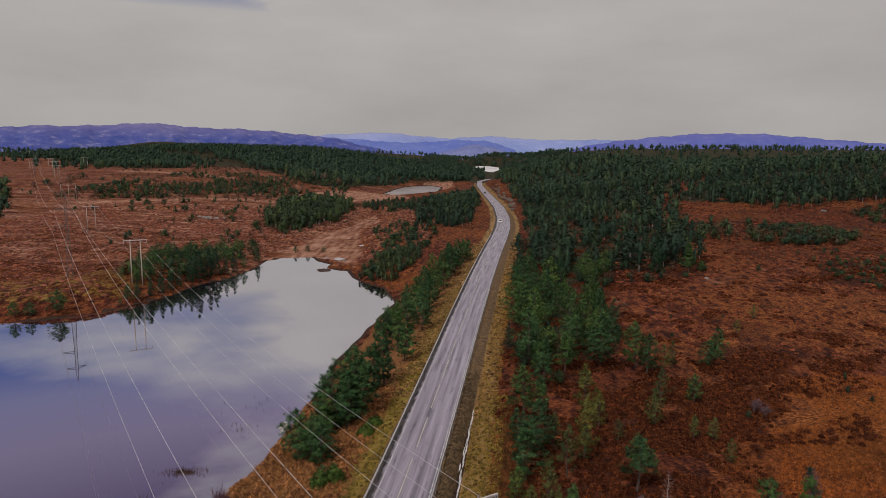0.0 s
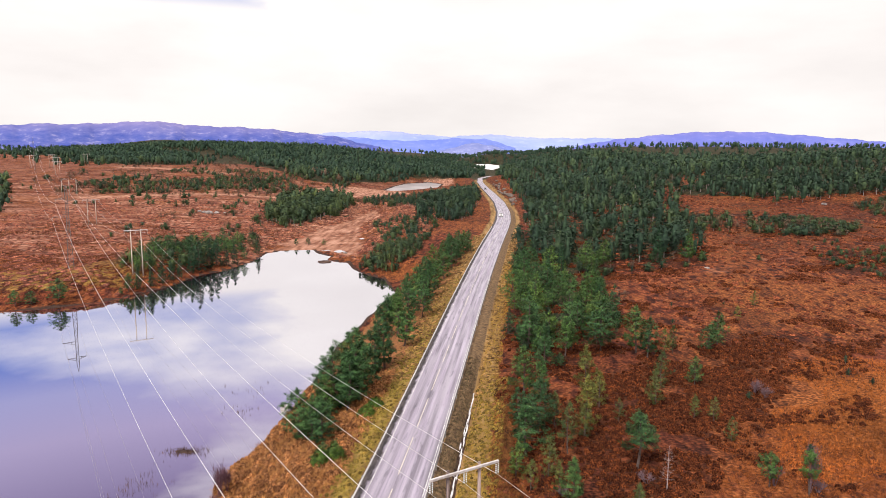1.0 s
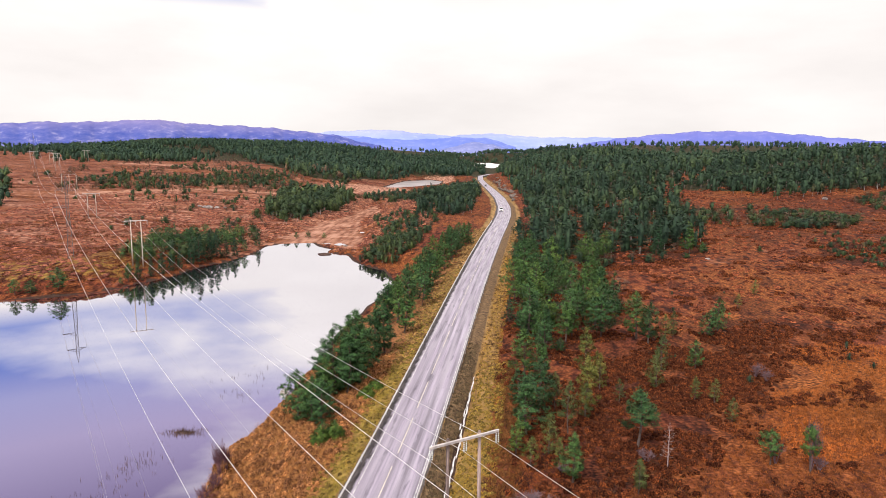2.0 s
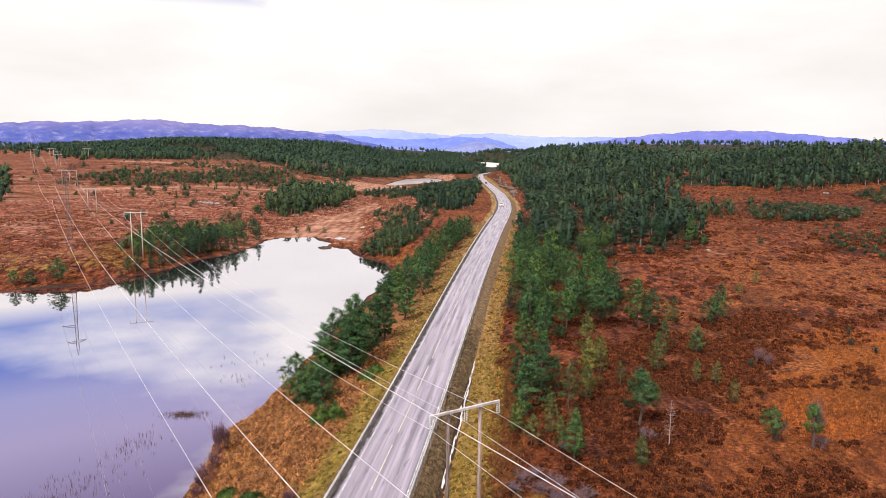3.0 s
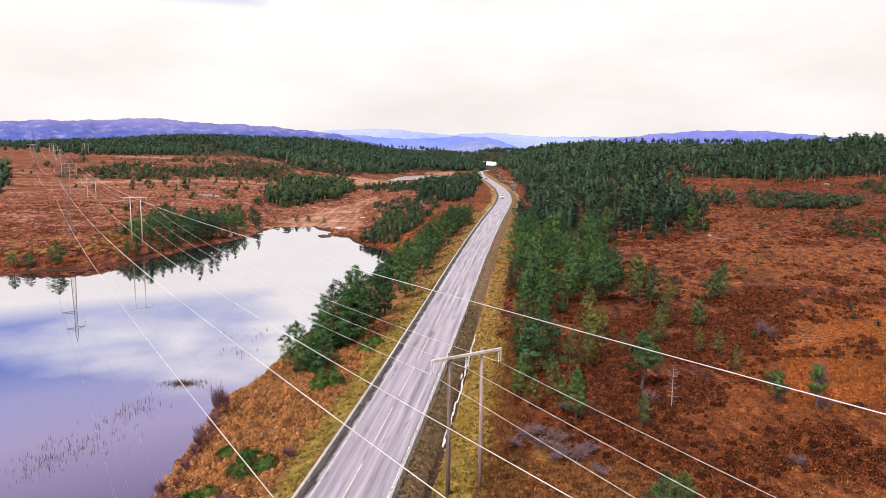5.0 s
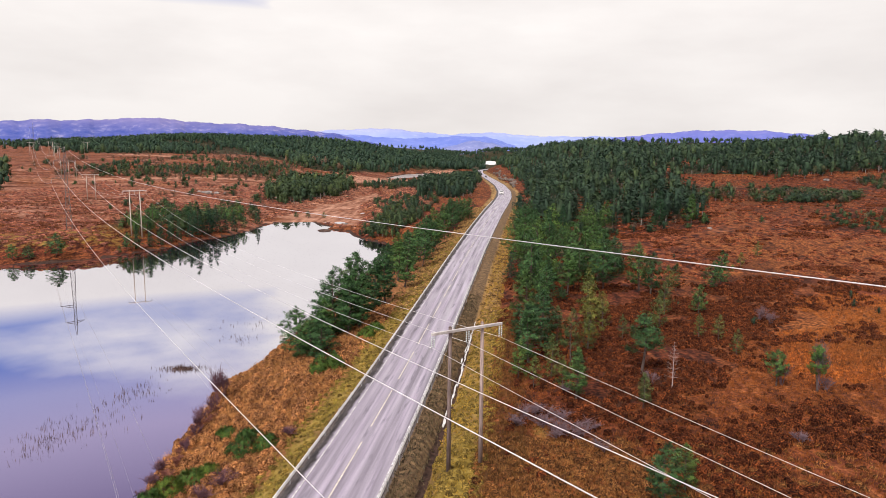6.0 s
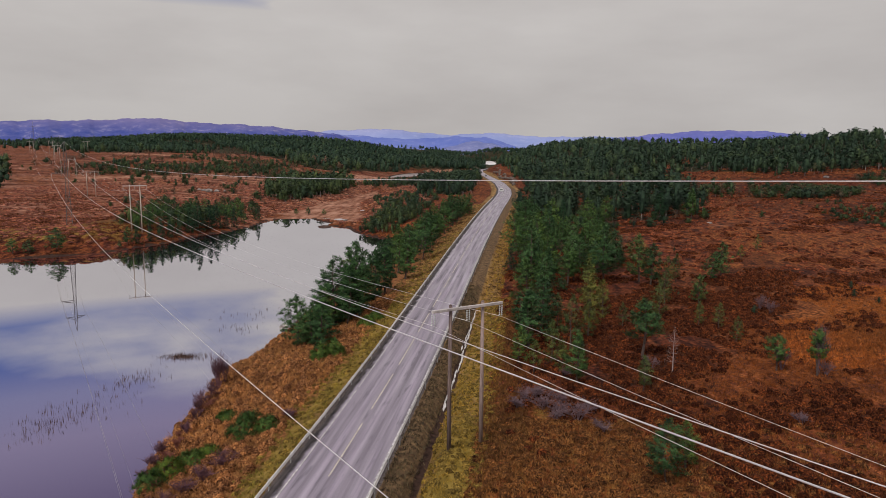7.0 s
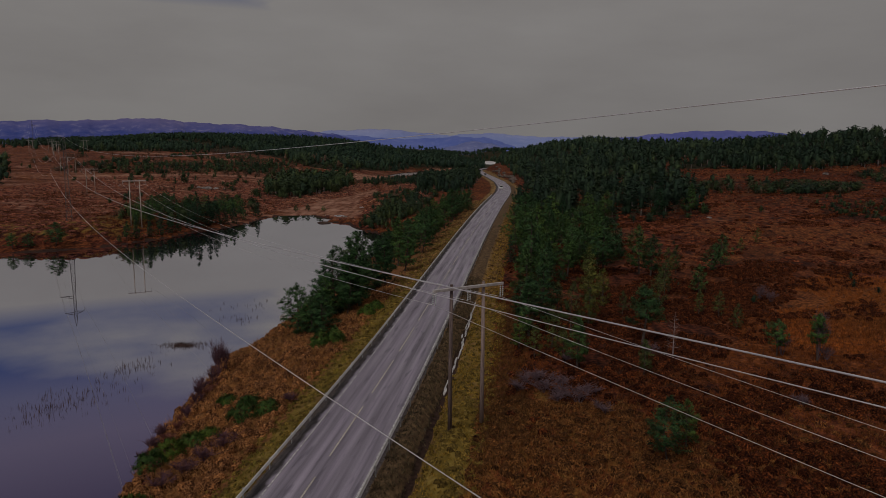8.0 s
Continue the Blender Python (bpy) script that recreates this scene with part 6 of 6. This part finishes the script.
def moor_pool(x, y, wide, deep, seed):
    """A small open pool lying in the marsh: a thin slab of water with an uneven rim."""
    rng = np.random.default_rng(seed)
    rim = [(x + math.cos(a) * wide * k, y + math.sin(a) * deep * k) for a, k in ((6.283 * j / 16, rng.uniform(0.6, 1.2)) for j in range(16))]
    top = max(float(land(px, py)) for px, py in rim) + 0.02
    bm = bmesh.new()
    lo = [bm.verts.new((px, py, top - 1.2)) for px, py in rim]
    hi = [bm.verts.new((px, py, top)) for px, py in rim]
    bm.faces.new(hi)
    for j in range(16):
        bm.faces.new((lo[j], lo[(j + 1) % 16], hi[(j + 1) % 16], hi[j]))
    me = bpy.data.meshes.new("moor_pool")
    bm.to_mesh(me)
    bm.free()
    me.materials.append(M_WATER)
    tagged(new("moor_pool", me), "small bright pool of open water in the marsh", "pool", "pools in the marsh")


for i, (x, y, wide, deep) in enumerate(((-46.5, 245.5, 2.2, 3.0), (-52.0, 247.5, 2.2, 0.9), (-66.0, 366.0, 1.6, 6.0), (-43.0, 277.0, 1.2, 2.4))):
    moor_pool(x, y, wide, deep, 300 + i)


# ---- shrubs ----
def bare_bush(x, y, h, width, seed, mat, label, fine=24):
    rng = np.random.default_rng(seed)
    root = tagged(new("bare_bush"), label, "bush", "leafless bushes")
    root.location = (x, y, float(land(x, y)) - 0.05)
    stems, twigs = Soup(), Soup()
    for i in range(9):
        a, r = rng.uniform(0, 6.28), rng.uniform(0.2, 1) * width
        tip = np.array([math.cos(a) * r, math.sin(a) * r, h * rng.uniform(0.7, 1.05)])
        mid = tip * (0.45, 0.45, 0.55)
        stems.tube([(tip[0] * 0.1, tip[1] * 0.1, 0), mid, tip], [0.03, 0.02, 0.006], 4, False)
        for j in range(fine):
            t = rng.uniform(0.25, 1)
            e = mid + (tip - mid) * (t - 0.25) / 0.75
            q = e + np.array([rng.normal(0, 0.28) * width, rng.normal(0, 0.28) * width, rng.uniform(0.1, 0.35) * h])
            twigs.tube([e, q], [0.016, 0.007], 3, False)
    stems.make("stem", mat, root)
    twigs.make("bare_crown", mat, root)
    return root


for i, (x, y, h, w) in enumerate(((-25.3, 65.6, 3.2, 0.9), (-24.9, 66.4, 2.4, 0.8), (-25.6, 66.0, 2.8, 0.8), (-24.6, 62.1, 1.9, 0.9), (-25.0, 60.2, 1.5, 0.8), (-24.6, 50.5, 1.2, 0.8), (-24.2, 48.0, 1.1, 0.8), (-17.8, 46.4, 1.2, 1.2), (-18.8, 44.8, 1.1, 1.1), (-19.3, 43.0, 1.0, 1.0), (-20.4, 41.4, 1.0, 1.0), (-14.6, 53.4, 0.8, 0.9), (-23.4, 45.6, 1.0, 0.7), (-24.3, 58.3, 1.5, 0.7), (-23.9, 56.5, 1.2, 0.6), (-23.6, 53.5, 1.1, 0.6))):
    bare_bush(x, y, h, w, 200 + i, M_TWIG, "leafless purple-brown bush on the lake shore")
edge_rng = np.random.default_rng(77)
for i in range(16):                            # low reddish scrub along the water's edge
    y = 44.5 + 1.25 * i
    x = float(np.interp(y, [43.6, 52.4, 59.0, 71.0], [-22.6, -24.5, -24.7, -26.4])) + edge_rng.uniform(0.2, 0.9)
    bare_bush(x, y, edge_rng.uniform(0.5, 1.0), edge_rng.uniform(0.4, 0.7), 400 + i, M_REDTWIG, "low reddish-brown leafless scrub at the water's edge", 14)
for i, (x, y, h, w) in enumerate(((5.5, 54.0, 1.1, 1.3), (6.7, 52.4, 1.2, 1.4), (9.1, 49.8, 1.1, 1.3), (7.9, 51.2, 0.9, 1.2), (4.6, 52.6, 0.9, 1.1), (9.8, 60.9, 0.8, 0.9), (39.8, 89.4, 1.9, 1.2), (40.9, 88.2, 1.5, 1.1), (10.8, 47.6, 0.8, 1.0), (6.2, 55.2, 1.0, 1.3), (8.3, 53.6, 1.0, 1.4), (10.2, 51.6, 0.9, 1.2), (7.4, 50.0, 0.8, 1.2),
                                 (34.5, 62.0, 1.2, 0.8), (33.6, 61.9, 4.0, 1.1), (30.9, 63.2, 2.2, 0.9), (26.5, 50.0, 0.9, 0.9), (18.5, 63.5, 1.1, 0.9))):
    bare_bush(x, y, h, w, 230 + i, M_GREYTWIG, "leafless greyish-brown bush on the heath", 18)


def juniper(x, y, h, width, seed):
    rng = np.random.default_rng(seed)
    root = tagged(new("juniper_bush"), "low dense dark green juniper bush", "bush", "juniper bushes")
    root.location = (x, y, float(land(x, y)) - 0.05)
    c, st = [], Soup()
    for i in range(150):
        a, r = rng.uniform(0, 6.28), width * math.sqrt(rng.uniform(0, 1))
        z = h * (1 - 0.75 * (r / width) ** 2) * rng.uniform(0.25, 1.0)
        c.append((math.cos(a) * r, math.sin(a) * r, z))
        if i % 6 == 0:
            st.tube([(math.cos(a) * r * 0.2, math.sin(a) * r * 0.2, 0), (math.cos(a) * r, math.sin(a) * r, z)], [0.03, 0.01], 4, False)
    st.make("stem", M_BARK, root)
    v, f, nrm = clumps(rng, np.array(c), 0.36, 17, 0.026, 0.7)
    mesh_object("foliage", v, f, M_JUNIPER, root, normals=nrm)
    return root


for i, (x, y, h, w) in enumerate(((-17.9, 51.9, 1.6, 1.5), (-16.1, 52.0, 1.3, 1.1), (-20.9, 56.0, 0.9, 1.0), (-18.2, 54.2, 1.0, 1.2), (-22.6, 44.8, 1.5, 1.2), (-21.9, 46.3, 1.5, 1.3),
                                  (-20.9, 48.2, 1.1, 1.3), (-19.9, 49.2, 0.8, 1.0), (-21.0, 38.6, 1.2, 1.5), (-15.6, 70.0, 2.0, 1.1), (-14.2, 71.0, 2.0, 1.2), (-12.4, 83.0, 1.4, 1.2), (-11.6, 86.0, 1.2, 1.1))):
    juniper(x, y, h, w, 260 + i)


# ---- boat ----
def rowing_boat(x, y, turn):
    root = tagged(new("rowing_boat"), "small pale rowing boat moored at the shore", "boat")
    root.matrix_basis = pose(x, y, 0.02, 0, 0, turn)
    n, ring = 12, []
    for i in range(n + 1):
        t = i / n
        w = 0.62 * math.sin(math.pi * min(1, 0.16 + 0.84 * t)) ** 0.6 if t < 1 else 0.02
        x0, z1 = -1.25 + 2.5 * t, 0.34 + 0.14 * t * t
        ring.append([(x0, -w, z1), (x0, -w * 0.8, 0.08), (x0, 0, -0.08), (x0, w * 0.8, 0.08), (x0, w, z1), (x0, w - 0.03, z1), (x0, w * 0.76, 0.11), (x0, 0, -0.04), (x0, -w * 0.76, 0.11), (x0, -w + 0.03, z1)])
    s = Soup()
    s.add([p for r in ring for p in r], [(i * 10 + j, i * 10 + (j + 1) % 10, (i + 1) * 10 + (j + 1) % 10, (i + 1) * 10 + j) for i in range(n) for j in range(10)] + [tuple(range(9, -1, -1))])
    s.make("hull", M_BOAT, root)
    for t in (-0.6, 0.25):
        b = Soup()
        b.box(pose(t, 0, 0.26), 0.22, 0.98, 0.03)
        b.make("seat", M_POLE, root)
    return root


rowing_boat(-25.3, 90.8, 100)


# ---- cars ----
def car(y, lane, toward, body_mat, label):
    p, d, s = road_frame(y)
    root = tagged(new("car"), label, "car", "cars on the road")
    root.matrix_basis = Matrix.Translation(p + s * lane + Vector((0, 0, 0.03))) @ pose(0, 0, 0, 0, 0, math.degrees(math.atan2(-d.x, d.y)) + (180 if toward else 0))
    side = [(-2.2, 0.35), (-2.25, 0.85), (-2.05, 1.0), (-1.75, 1.62), (-1.5, 1.68), (0.3, 1.66), (0.55, 1.60), (1.2, 1.05), (2.05, 0.92), (2.2, 0.7), (2.2, 0.35)]
    bm = bmesh.new()
    cols = []
    for x, inset in ((-0.9, 0), (-0.8, 0.05), (0.8, 0.05), (0.9, 0)):
        cols.append([bm.verts.new((x * (0.82 if z > 1.2 else 1), yy, z)) for yy, z in side])
    for a, b in zip(cols, cols[1:]):
        for i in range(len(side)):
            j = (i + 1) % len(side)
            bm.faces.new((a[i], a[j], b[j], b[i]))
    bm.faces.new(list(reversed(cols[0])))
    bm.faces.new(cols[-1])
    part("body", bm, body_mat, root)
    glass = {"windscreen": [(-0.66, 0.66, 1.52), (0.66, 0.66, 1.52), (0.78, 1.17, 1.08), (-0.78, 1.17, 1.08)], "rear_window": [(-0.66, -1.84, 1.5), (0.66, -1.84, 1.5), (0.78, -2.06, 1.06), (-0.78, -2.06, 1.06)]}
    for k in (-1, 1):
        glass["side_window" if k < 0 else "side_window.001"] = [(k * 0.80, 0.45, 1.5), (k * 0.80, -1.6, 1.5), (k * 0.89, -1.85, 1.08), (k * 0.89, 1.0, 1.08)]
    for key, pts in glass.items():
        g = Soup()
        out = Vector((0, 0.012, 0.012)) if key == "windscreen" else Vector((0, -0.012, 0.012)) if key == "rear_window" else Vector((0.012 if pts[0][0] > 0 else -0.012, 0, 0))
        g.add([Vector(q) + out for q in pts] + [Vector(q) - out for q in pts], [(0, 1, 2, 3), (7, 6, 5, 4), (0, 4, 5, 1), (1, 5, 6, 2), (2, 6, 7, 3), (3, 7, 4, 0)])
        g.make(key.split(".")[0], M_CARGLASS, root, False, "dark car glass")
    for x in (-0.82, 0.82):
        for yy in (-1.35, 1.4):
            w = Soup()
            w.tube([(x - 0.11, yy, 0.33), (x + 0.11, yy, 0.33)], [0.33, 0.33], 14)
            tyre = w.make("wheel", M_TYRE, root)
            r = Soup()
            r.tube([(x - 0.12, yy, 0.33), (x + 0.12, yy, 0.33)], [0.2, 0.2], 10)
            r.make("rim", M_STEEL, tyre)
    for x in (-0.62, 0.62):
        h = Soup()
        h.box(pose(x, 2.17, 0.78), 0.36, 0.1, 0.16)
        h.make("headlight", M_GLASS, root, False, "clear headlight")
        h = Soup()
        h.box(pose(x, -2.2, 0.85), 0.25, 0.1, 0.25)
        h.make("tail_light", M_TAIL, root, False, "red tail light")
    g = Soup()
    g.box(pose(0, 2.2, 0.6), 0.95, 0.06, 0.2)
    g.make("grille", M_TYRE, root, False, "dark grille")
    return root


car(318, -1.5, True, M_CARWHITE, "white car driving on the country road")
car(600, -1.5, True, M_CARGREY, "small grey car far along the road")
